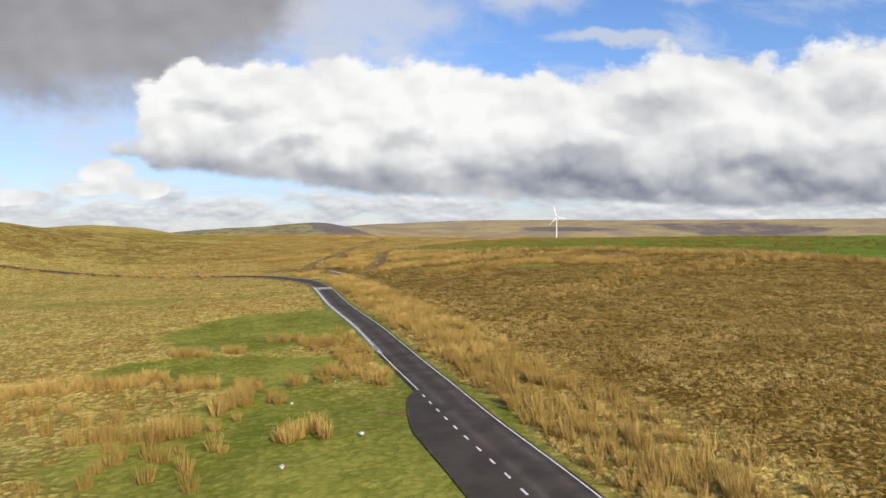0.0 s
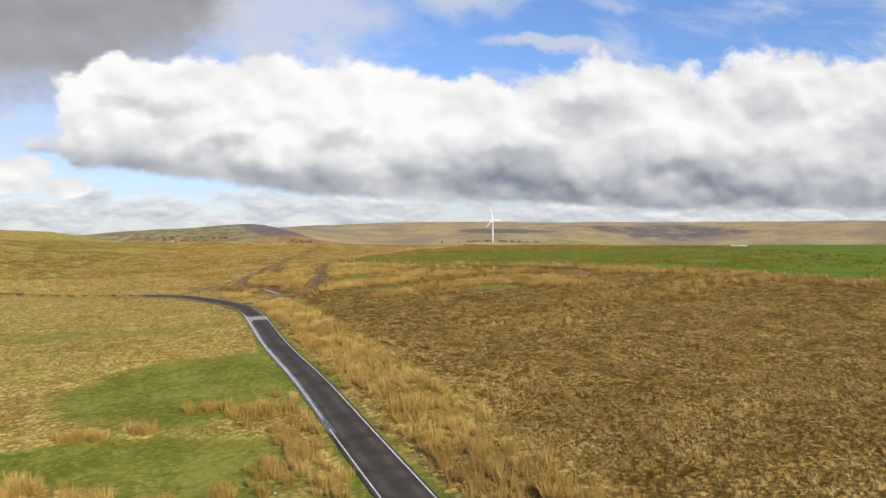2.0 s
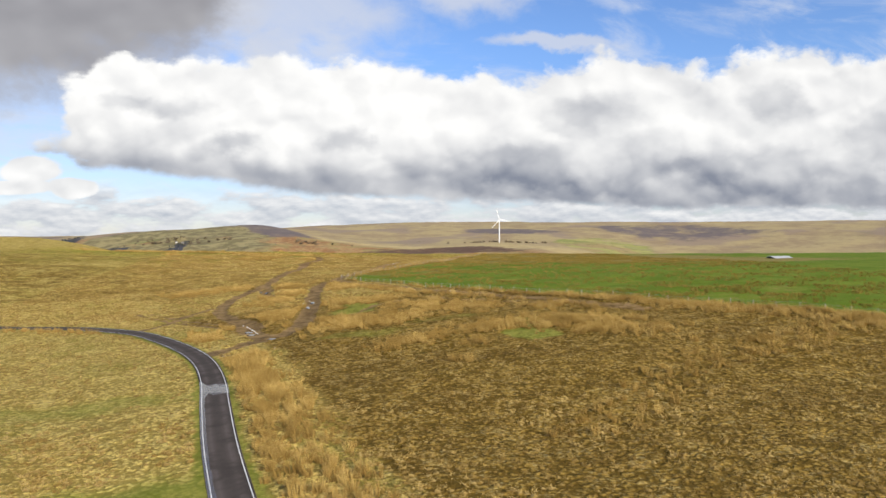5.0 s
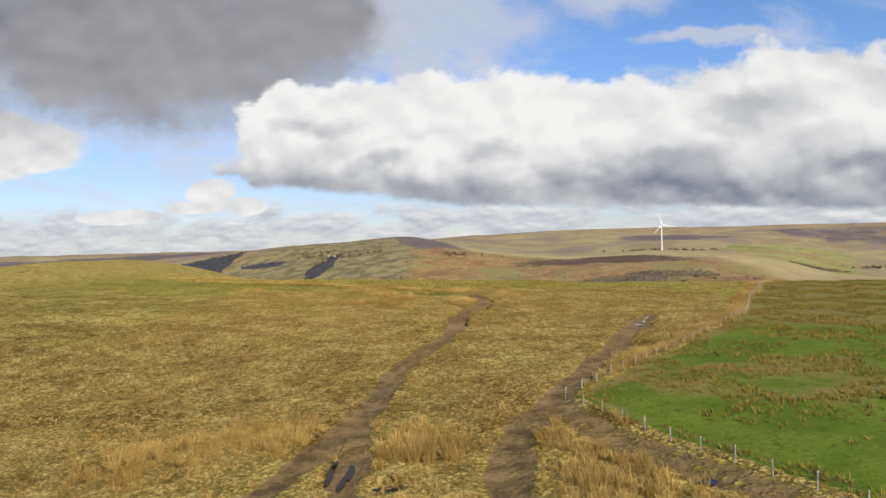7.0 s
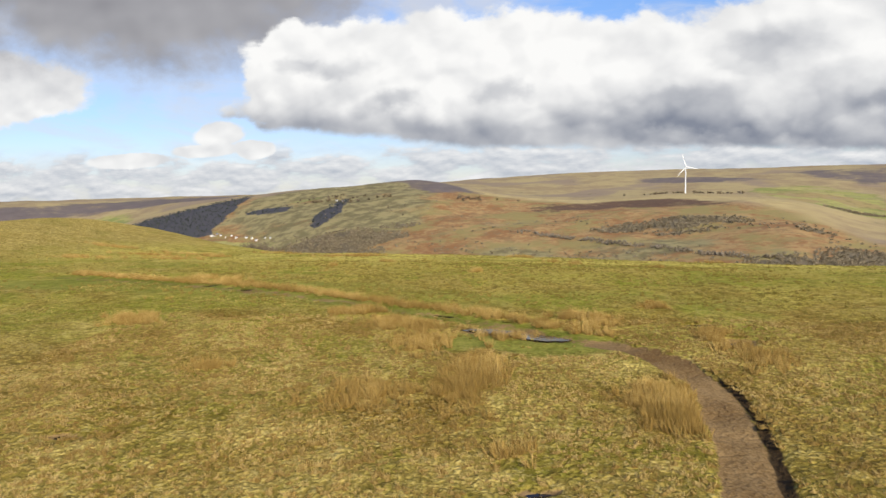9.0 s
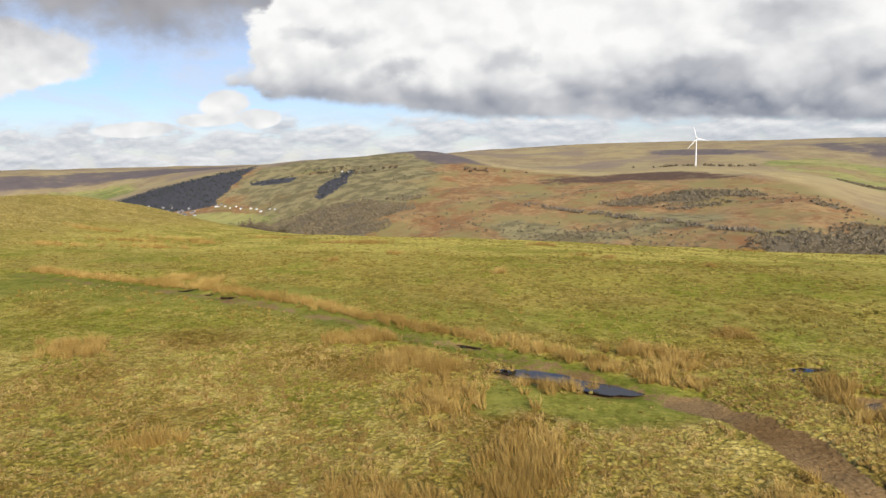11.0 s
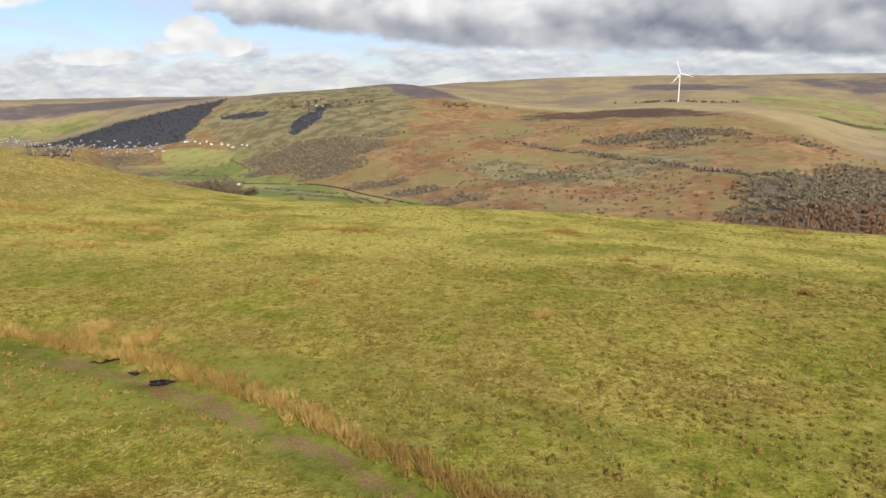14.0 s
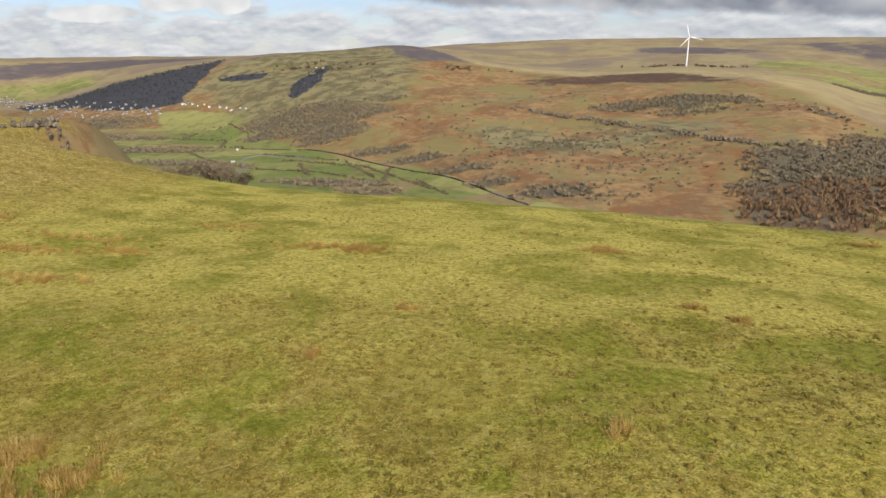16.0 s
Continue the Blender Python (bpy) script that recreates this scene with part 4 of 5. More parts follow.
def tube(bm, a, b, ra, rb, n=10):
    """A tapered round bar from a to b."""
    a, b = Vector(a), Vector(b)
    q = (b - a).to_track_quat("Z", "Y").to_matrix()
    rings = []
    for c, r in ((a, ra), (b, rb)):
        rings.append([bm.verts.new(c + q @ Vector((math.cos(i * math.tau / n) * r, math.sin(i * math.tau / n) * r, 0))) for i in range(n)])
    for i in range(n):
        bm.faces.new((rings[0][i], rings[0][(i + 1) % n], rings[1][(i + 1) % n], rings[1][i]))
    bm.faces.new(rings[0][::-1])
    bm.faces.new(rings[1])
    return bm


# ---- wind turbine ----
def wind_turbine():
    x, y, hub_z = 552.0, 3210.0, 63.0
    z0 = float(height(x, y))
    up = hub_z - z0
    e = thing("wind_turbine", x, y, "tall white wind turbine with three slender blades on a moor", "wind turbine", turn=0.12)
    bm = bmesh.new()
    tube(bm, (0, 0, -4), (0, 0, up * 0.5), 3.1, 2.5, 20)
    tube(bm, (0, 0, up * 0.5), (0, 0, up), 2.5, 1.9, 20)
    part("tower", bm, TURBINE, e)
    bm = bmesh.new()
    bmesh.ops.create_cube(bm, size=1)
    bmesh.ops.scale(bm, vec=(4.2, 13, 4.4), verts=bm.verts)
    bmesh.ops.translate(bm, vec=(0, 2.5, up + 1.5), verts=bm.verts)
    bmesh.ops.bevel(bm, geom=bm.edges[:], offset=1.0, segments=2, affect="EDGES")
    part("nacelle", bm, TURBINE, e)
    bm = bmesh.new()
    bmesh.ops.create_uvsphere(bm, u_segments=14, v_segments=8, radius=2.4)
    bmesh.ops.translate(bm, vec=(0, -5.4, up + 1.5), verts=bm.verts)
    hub = part("rotor_hub", bm, TURBINE, e)
    for k in range(3):
        bm = bmesh.new()
        a = radians(-17 + 120 * k)
        rings = []
        for r, chord, thick in ((1, 2.2, 2.0), (7, 4.6, 1.3), (14, 4.2, 1.0), (30, 2.9, 0.6), (46, 1.7, 0.35), (55, 0.5, 0.15)):
            ring = []
            for i in range(8):
                t = i * math.tau / 8
                p = Vector((math.cos(t) * chord * 0.5 - chord * 0.15, math.sin(t) * thick * 0.5, r))
                ring.append(bm.verts.new(Matrix.Rotation(a, 3, "Y") @ p + Vector((0, -5.4, up + 1.5))))
            rings.append(ring)
        for u, v in zip(rings, rings[1:]):
            for i in range(8):
                bm.faces.new((u[i], u[(i + 1) % 8], v[(i + 1) % 8], v[i]))
        bm.faces.new(rings[-1])
        part("blade", bm, TURBINE, hub)


wind_turbine()


# ---- wire fence round the green field ----
def fence(name, pts, gap, label):
    q, t = densify(pts, gap)
    e = thing(name, q[0][0], q[0][1], label, "fence", kind="")
    o = Vector((q[0][0], q[0][1], float(height(*q[0]))))
    bm = bmesh.new()
    tube(bm, (0, 0, -0.3), (0, 0, 1.12), 0.065, 0.06, 7)
    tube(bm, (0, 0, 1.12), (0, 0, 1.18), 0.06, 0.03, 7)
    first = part("post", bm, WOODPOST, e)
    tops = []
    for i, c in enumerate(q):
        lean = Euler((random.uniform(-0.07, 0.07), random.uniform(-0.07, 0.07), random.uniform(0, 3)))
        z = float(height(*c))
        post = first if i == 0 else new("post", first.data)
        post.parent = e
        post.location = (Vector((c[0], c[1], z)) - o) * K
        post.rotation_euler = lean
        s = random.uniform(0.9, 1.1)
        post.scale = (s, s, s)
        tops.append(Vector((c[0], c[1], z)) - o)
    for h in (0.25, 0.55, 0.85, 1.05):
        bm = bmesh.new()
        for a, b in zip(tops, tops[1:]):
            tube(bm, a + Vector((0, 0, h)), b + Vector((0, 0, h)), 0.012, 0.012, 3)
        part("wire", bm, WIRE, e)
    return e


fence("fence", FENCE_FRONT, 3.6, "wire fence on weathered wooden posts beside rushes")
fence("fence", FENCE_SIDE, 3.6, "wire fence on wooden posts climbing along a green field")

# ---- water lying in the hollows ----
def puddle(name, cx, cy, a, b, turn, label, sink=0.30, ragged=0.25, seed=1):
    rnd = random.Random(seed)
    n = 36
    ph = [rnd.uniform(0, 6.3) for _ in range(4)]
    ring = []
    for i in range(n):
        t = i * math.tau / n
        r = 1 + ragged * (math.sin(2 * t + ph[0]) * 0.5 + math.sin(3 * t + ph[1]) * 0.5 + math.sin(5 * t + ph[2]) * 0.35 + math.sin(9 * t + ph[3]) * 0.2)
        px_, py_ = a * r * math.cos(t), b * r * math.sin(t)
        ring.append((px_ * math.cos(turn) - py_ * math.sin(turn), px_ * math.sin(turn) + py_ * math.cos(turn), 0.0))
    bm = bmesh.new()
    vs = [bm.verts.new(p) for p in ring]
    bm.faces.new(vs)
    under = [bm.verts.new((p[0] * 0.9, p[1] * 0.9, -0.25)) for p in ring]
    for i in range(n):
        bm.faces.new((vs[i], under[i], under[(i + 1) % n], vs[(i + 1) % n]))
    bmesh.ops.scale(bm, vec=(K, K, K), verts=bm.verts)
    me = bpy.data.meshes.new(name)
    bm.to_mesh(me)
    bm.free()
    me.materials.append(WATER)
    ob = new(name, me)
    ob.location = Vector((cx, cy, float(height(cx, cy)) - sink)) * K
    return tagged(ob, label, "puddle" if name == "puddle" else "pond", group="puddles on the worn tracks" if name == "puddle" else "")


for i, (x, y, a, b, r) in enumerate(POOLS):
    if i < 2:
        puddle("pond", x, y, a, b, r, "shallow dark peaty pond edged with rushes", 0.27, 0.18, 5 + 3 * i)
    else:
        puddle("puddle", x, y, a, b, r, "small muddy puddle in a wheel-worn track", 0.36, 0.4, 20 + i)

# ---- loose stones ----
def stone(x, y, s, label, seed):
    rnd = random.Random(seed)
    bm = bmesh.new()
    bmesh.ops.create_icosphere(bm, subdivisions=2, radius=1)
    for v in bm.verts:
        v.co *= 1 + 0.28 * noise.noise(v.co * 1.3 + Vector((seed, 0, 0)))
    bmesh.ops.scale(bm, vec=(s * K, s * K * rnd.uniform(0.6, 0.9), s * K * 0.6), verts=bm.verts)
    me = bpy.data.meshes.new("stone")
    bm.to_mesh(me)
    bm.free()
    me.materials.append(STONE)
    ob = new("stone", me)
    ob.location = Vector((x, y, float(height(x, y)) + s * 0.15)) * K
    ob.rotation_euler.z = rnd.uniform(0, 6)
    return tagged(ob, label, "stone", group="loose stones on the moor")


for i, (x, y, s) in enumerate(((-8.2, 33.6, 0.26), (-4.7, 38.2, 0.22), (-14.6, 48.2, 0.2), (-10.6, 46.5, 0.13), (-8.5, 52.5, 0.12), (-26.8, 170.2, 0.5), (-27.6, 172, 0.38), (-26.2, 169, 0.33), (-28.4, 173.6, 0.42), (-25.4, 166.2, 0.36), (-24.8, 164.7, 0.3), (-29.6, 176, 0.3), (-20.2, 206.5, 0.35), (-21.2, 203.2, 0.3), (1.6, 312.2, 0.5), (2.6, 316.4, 0.42), (-0.4, 308.2, 0.36), (3.4, 318.6, 0.4), (-18.7, 145.6, 0.22), (13.6, 199, 0.35), (5.6, 210.4, 0.28))):
    stone(x, y, s * (0.5 if y > 60 else 0.8), "pale weathered stone lying on wet ground" if y > 60 else "small pale stone lying in short grass", i + 1)


# ---- rushes, tussocks and sedge ----
def clumps(name, xy, tall, wide, count, thick, mat, label, category, seed, flop=0.5, body=0.0):
    rng = np.random.default_rng(seed)
    n = len(xy)
    size = rng.uniform(0.65, 1.3, n)
    z = height(xy[:, 0], xy[:, 1])
    c = np.repeat(np.c_[xy, z - 0.05], count, 0)
    s = np.repeat(size, count)
    m = n * count
    ang, rad = rng.uniform(0, 6.283, m), np.sqrt(rng.uniform(0, 1, m)) * wide * s
    foot = c + np.c_[np.cos(ang) * rad, np.sin(ang) * rad, np.zeros(m)]
    lean = rng.uniform(0.1, flop, m) * tall * s
    a2 = ang + rng.normal(0, 0.7, m)
    wind = np.array([-0.10, 0.12]) * tall
    tip = foot + np.c_[np.cos(a2) * lean + wind[0], np.sin(a2) * lean + wind[1], tall * s * rng.uniform(0.6, 1.1, m)]
    a3 = rng.uniform(0, 6.283, m)
    across = np.c_[np.cos(a3), np.sin(a3), np.zeros(m)] * (thick * s)[:, None]
    v = np.stack([foot - across, foot + across, tip], 1).reshape(-1, 3)
    tone = np.clip(rng.normal(0.5, 0.32, n), 0, 1)
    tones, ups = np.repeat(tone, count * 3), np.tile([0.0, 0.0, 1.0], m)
    if body:
        # a low uneven mound of matted leaves under the blades
        k = 6
        a0 = np.arange(k) * math.tau / k + rng.uniform(0, 6.283, (n, 1))
        r0 = wide * size[:, None] * rng.uniform(0.75, 1.35, (n, k))
        ring = np.stack([xy[:, :1] + np.cos(a0) * r0, xy[:, 1:] + np.sin(a0) * r0, np.repeat(z[:, None] - 0.06, k, 1)], -1)
        top = np.c_[xy + rng.normal(0, 0.25 * wide, (n, 2)), z + tall * body * size * rng.uniform(0.7, 1.2, n)]
        hub = np.repeat(top[:, None], k, 1)
        v = np.concatenate([v, np.stack([ring, np.roll(ring, -1, 1), hub], 2).reshape(-1, 3)])
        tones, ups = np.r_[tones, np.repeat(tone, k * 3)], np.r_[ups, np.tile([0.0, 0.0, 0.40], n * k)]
    ob = mesh_object(name, v, np.arange(len(v)).reshape(-1, 3), mat)
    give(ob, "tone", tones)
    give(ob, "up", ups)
    return tagged(ob, label, category, kind="stuff")


def strewn(rng, n, x0, x1, y0, y1):
    return np.c_[rng.uniform(x0, x1, n), rng.uniform(y0, y1, n)]


def beside(pts, step, lo, hi, per, rng, y0=-1e9, y1=1e9):
    q, t = densify(pts, step)
    k = (q[:, 1] > y0) & (q[:, 1] < y1)
    q, t = np.repeat(q[k], per, 0), np.repeat(t[k], per, 0)
    w = rng.uniform(lo, hi, len(q))
    return q + np.stack([t[:, 1], -t[:, 0]], 1) * w[:, None] + rng.normal(0, 0.4, q.shape)


rng = np.random.default_rng(11)
rush = [beside(ROAD, 0.8, 3.0, 8.0, 5, rng, 5, 140), beside(ROAD, 1.0, 7.0, 10.0, 2, rng, 5, 120), beside(ROAD, 1.0, -4.5, -2.2, 1, rng, 52, 75), beside(ROAD, 1.6, -7.5, -3.5, 1, rng, 52, 70), beside(ROAD, 1.0, -4.2, -2.2, 1, rng, 188, 230), beside([(14, 98), (21, 105), (33, 117), (59, 131), (84, 142)], 1.0, -3.5, 3.5, 2, rng), beside([(-4, 139), (8, 146), (22, 149), (40, 146)], 1.0, -2.5, 2.5, 2, rng)]
RUSH_VERGE = [(-36, 55, 4, 1.6, 40), (-31.5, 55.6, 4, 1.5, 40), (-26, 55.8, 3.5, 1.2, 34), (-24.3, 65.2, 2, 0.7, 12), (-21.3, 66.2, 1.6, 0.7, 10), (-20.8, 53, 1.0, 1.6, 14), (-18.6, 53.2, 1.1, 0.8, 9), (-15, 51, 1.0, 1.8, 16), (-15, 46.6, 1.6, 2.2, 24), (-17.2, 41.2, 2.6, 1.6, 36), (-21, 40.8, 1.6, 0.9, 14), (-8.4, 38.2, 1.6, 1.6, 16), (-12.4, 68.8, 3.2, 1.6, 28), (-8.3, 58.5, 1.6, 4, 24), (-9.3, 56.3, 0.6, 0.7, 5), (-11, 52.2, 0.7, 0.8, 6), (-5.8, 53.6, 2.2, 1.6, 14), (-11.8, 47, 0.5, 0.8, 4)]
RUSH_VERGE_FAR = [(-6.5, 68, 1.5, 4, 20), (-16.5, 71, 2.0, 0.8, 10), (-28, 46, 6, 6, 26), (-16, 36, 6, 5, 22), (-10, 168, 12, 6, 120), (-7, 195, 12, 8, 150), (-6, 160, 10, 4, 70), (-24, 185, 5, 9, 130), (-30, 175, 6, 8, 60), (-29, 213, 6, 9, 110), (-30, 245, 5, 7, 110), (-27, 226, 4, 8, 70), (-14, 232, 4, 9, 90), (-48, 250, 7, 6, 90), (-58, 246, 9, 6, 70), (-34, 163, 4, 5, 40), (20, 150, 6, 8, 50), (30, 148, 7, 6, 46)]
RUSH_TRACKSIDE = [(12, 172, 12, 8, 110), (30, 166, 8, 7, 60), (5, 182, 8, 6, 50), (12, 138, 2, 3, 10), (8, 128, 1.5, 1.5, 6), (38, 138, 8, 6, 40), (-63.5, 352, 6, 4, 60), (-54, 357, 2.4, 8, 130), (-36.5, 351.5, 2.6, 6, 210), (-26.5, 374, 2.4, 6, 70), (-24, 366, 2, 5, 40), (-61.5, 370, 3, 5, 60), (-84, 359, 2.5, 1.5, 16), (-50, 341, 1.5, 1.5, 10), (-63, 378, 1.6, 3, 34), (-68.5, 379, 1.2, 2.5, 14), (-75.5, 386, 3, 1.5, 28), (-105, 379.5, 4, 2, 30)]
RUSH_TRACKSIDE_FAR = [(-42, 386.5, 4, 2.4, 40), (-39.5, 382.5, 2.5, 2.5, 26), (-52, 374.8, 3.0, 0.7, 18), (-115, 505, 6, 3, 30), (-53.6, 514, 4, 1.3, 26), (14, 547, 4, 1.2, 20), (-44, 475, 1.5, 1.2, 8), (-117, 421.5, 2.0, 2.0, 22), (-110, 419, 2, 1.6, 20), (-105, 504, 6, 4, 60), (-53, 517, 4, 0.8, 30), (-151, 492, 5, 1.2, 30), (-61, 433, 1.2, 0.8, 8), (-88, 466, 1.5, 0.8, 9), (-38, 470, 1.6, 1.0, 12), (-20, 452, 1.6, 1.0, 12), (-97, 446, 1.0, 0.8, 7), (-180, 470, 10, 2, 40)]
RUSH_BOG = [(-170, 488, 12, 2, 44), (-200, 510, 10, 2, 40), (-31, 393, 2, 1.2, 20), (-105, 379, 3, 3, 36), (-67, 380, 2.4, 3.0, 50), (-72, 388, 3, 2, 30), (14.3, 147.4, 2, 2, 24), (27.3, 150.8, 3, 2, 40), (30.4, 140.8, 4, 3, 44), (1.8, 142, 4, 2, 44), (-0.2, 165, 4, 2, 40), (23, 146, 2, 1, 14), (-150, 470, 8, 3, 26), (-165, 500, 10, 3, 30), (-140, 520, 9, 2, 18)]
for cx, cy, a, b, n in RUSH_VERGE + RUSH_VERGE_FAR + RUSH_TRACKSIDE + RUSH_TRACKSIDE_FAR + RUSH_BOG:
    rush.append(np.c_[rng.normal(cx, a * 0.5, n), rng.normal(cy, b * 0.5, n)])
rush.append(beside(FENCE_FRONT, 0.9, 0.4, 3.6, 3, rng)[:900])
rush.append(beside(FENCE_FRONT, 0.9, 4.5, 9.5, 2, rng))
rush.append(beside(FENCE_SIDE, 0.9, -2.6, -0.3, 2, rng))
rush.append(beside(TRACKS[2][0], 1.0, 2.6, 4.4, 3, rng))
rush = np.concatenate(rush)


def clear_of(xy, mud_most=0.3, lush_most=2.0):
    c = cover(xy[:, 0].copy(), xy[:, 1].copy())
    return xy[(c["mud"] < mud_most) & (c["road"] < 0.3) & (c["lush"] < lush_most)], c


rush, _ = clear_of(rush, 0.3, 0.6)
tall_rush = rush[rush[:, 1] > 120]
tall_rush = np.concatenate([tall_rush, tall_rush + rng.normal(0, 0.9, tall_rush.shape)])
tall_rush, _ = clear_of(tall_rush, 0.3, 0.6)
rush = rush[rush[:, 1] <= 120]
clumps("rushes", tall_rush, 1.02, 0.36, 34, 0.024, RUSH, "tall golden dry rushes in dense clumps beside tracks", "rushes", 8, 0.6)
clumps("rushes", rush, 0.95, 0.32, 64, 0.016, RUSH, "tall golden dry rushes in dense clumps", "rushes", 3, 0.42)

tus = np.concatenate([strewn(rng, 15000, -75, 62, 60, 215), strewn(rng, 15000, -40, 62, 16, 110), strewn(rng, 9000, 2, 45, 16, 75), strewn(rng, 42000, -105, 30, 200, 385), strewn(rng, 13000, -105, 15, 300, 385)])
tus, cv = clear_of(tus, 0.25, 0.3)
cv = cover(tus[:, 0].copy(), tus[:, 1].copy())
keep = (rng.uniform(0, 1, len(tus)) > np.maximum(np.clip(cv["green"] * 2.4, 0, 1), 0.30 * (cv["brown"] > 0.6))) & (wave(tus[:, 0], tus[:, 1], 5.0, 2.0) + rng.uniform(-0.7, 0.7, len(tus)) > -0.35)
tus, near_road = tus[keep], tus[keep][:, 1] < 180
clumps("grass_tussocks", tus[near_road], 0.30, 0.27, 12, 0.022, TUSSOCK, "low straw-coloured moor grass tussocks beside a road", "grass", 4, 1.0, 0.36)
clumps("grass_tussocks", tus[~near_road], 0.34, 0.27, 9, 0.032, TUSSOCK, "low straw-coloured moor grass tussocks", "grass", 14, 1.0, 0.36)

fl = strewn(rng, 75000, -20, 125, 118, 440)
cf = cover(fl[:, 0].copy(), fl[:, 1].copy())
inner = (in_field(fl[:, 0], fl[:, 1]) > 9) & (rng.uniform(0, 1, len(fl)) < 0.30)
fl = fl[(cf["lush"] > 0.7) & ((cf["sedge"] > 0.08 + rng.uniform(0, 0.5, len(fl))) | inner) & (wave(fl[:, 0], fl[:, 1], 4.0, 6.0) > -0.15)]
clumps("sedge_tufts", fl, 0.52, 0.34, 9, 0.055, SEDGE, "dull brown sedge tufts in a green field", "sedge", 5, 0.9)

pl = np.concatenate([strewn(rng, 24000, -200, 60, 370, 565), strewn(rng, 26000, -135, 0, 375, 470)])
pl, cp = clear_of(pl, 0.3, 0.3)
pl = pl[wave(pl[:, 0], pl[:, 1], 6.0, 1.5) + rng.uniform(-0.8, 0.8, len(pl)) > 0.15]
clumps("turf_tufts", pl, 0.24, 0.22, 7, 0.05, TURF, "short olive grazed turf with dry tufts", "grass", 6, 1.0, 0.35)

# single coarse tufts standing over the grazed turf
co = np.concatenate([strewn(rng, 1500, -230, 70, 385, 585), strewn(rng, 900, -120, 0, 395, 470)])
co, cc = clear_of(co, 0.3, 0.3)
clumps("coarse_tufts", co, 0.46, 0.36, 12, 0.045, SEDGE, "scattered coarse brown tufts on short grazed turf", "grass", 16, 0.8, 0.5)

# ---- across the valley: woods, crags, houses ----
def lumps(name, xyz, size, squash, mat, label, category, seed, per=4, kind="stuff"):
    """Many small ragged crowns, each of several uneven clumps on a short stem, in one mesh."""
    rng = np.random.default_rng(seed)
    ico = bmesh.new()
    bmesh.ops.create_icosphere(ico, subdivisions=1, radius=1)
    base = np.array([v.co[:] for v in ico.verts])
    tri = np.array([[v.index for v in f.verts] for f in ico.faces])
    ico.free()
    n = len(xyz) * per
    s = np.repeat(size * rng.uniform(0.6, 1.35, len(xyz)), per)
    c = np.repeat(xyz, per, 0)
    c = c + rng.normal(0, 0.42, (n, 3)) * s[:, None] * (1, 1, 0.55 * squash)
    c[:, 2] += s * 0.75 * squash
    r = s * rng.uniform(0.22, 0.52, n)
    v = base[None] * (1 + rng.uniform(-0.38, 0.38, (n, len(base), 1)))
    v = c[:, None] + v * r[:, None, None] * np.array((1, 1, squash))
    f = tri[None] + (np.arange(n) * len(base))[:, None, None]
    ob = mesh_object(name, v.reshape(-1, 3), f.reshape(-1, 3), mat, shade=True)
    return tagged(ob, label, category, kind=kind)


def on_land(xy, dz=0.0):
    return np.c_[xy, height(xy[:, 0], xy[:, 1]) + dz]


def cloud_of(rng, pts):
    return np.concatenate([np.c_[rng.normal(x, a, n), rng.normal(y, b, n)] for x, y, a, b, n in pts])


def twiggery(name, xyz, size, tall, mat, label, category, seed, per=20):
    """Many bare crowns, each a loose burst of twigs on a short stem, in one mesh."""
    rng = np.random.default_rng(seed)
    n = len(xyz) * per
    s = np.repeat(size * rng.uniform(0.6, 1.4, len(xyz)), per)
    heart = np.repeat(xyz, per, 0) + np.c_[rng.normal(0, 0.25, (n, 2)), rng.uniform(0.1, 0.6, n) * tall] * s[:, None]
    ang, rise = rng.uniform(0, 6.283, n), rng.uniform(-0.1, 1.3, n)
    out = np.c_[np.cos(ang) * np.cos(rise), np.sin(ang) * np.cos(rise), np.sin(rise) * tall] * (s * rng.uniform(0.6, 1.05, n))[:, None]
    turn = rng.uniform(0, 6.283, n)
    wide = np.c_[np.cos(turn), np.sin(turn), rng.normal(0, 0.5, n)] * (s * rng.uniform(0.10, 0.22, n))[:, None]
    v = np.stack([heart - wide, heart + wide, heart + out], 1).reshape(-1, 3)
    stem = np.stack([xyz + (-0.12 * size, 0, -0.5), xyz + (0.12 * size, 0, -0.5), xyz + (0, 0, size * tall)], 1).reshape(-1, 3)
    v = np.concatenate([v, stem])
    ob = mesh_object(name, v, np.arange(len(v)).reshape(-1, 3), mat)
    return tagged(ob, label, category, kind="stuff")


rng = np.random.default_rng(5)
woods = []
for cx, cy, a, b, amount in WOODS:
    n = int(a * b * amount * 0.050)
    t, r = rng.uniform(0, math.tau, n), np.sqrt(rng.uniform(0, 1.25, n))
    woods.append(np.c_[cx + a * r * np.cos(t), cy + b * r * np.sin(t)])
woods = np.concatenate(woods)
larch = (woods[:, 0] > 210) & (woods[:, 1] < 1430 + 0.1 * (woods[:, 0] - 300) + 30 * wave(woods[:, 0], woods[:, 1], 40, 2.0))
twiggery("bare_woodland", on_land(woods[~larch]), 5.2, 0.9, TWIGS, "leafless grey-brown winter woodland on a valley side", "woodland", 21)
twiggery("larch_plantation", on_land(woods[larch]), 4.4, 1.5, RUSSET, "russet larch plantation on a steep valley side", "woodland", 22)
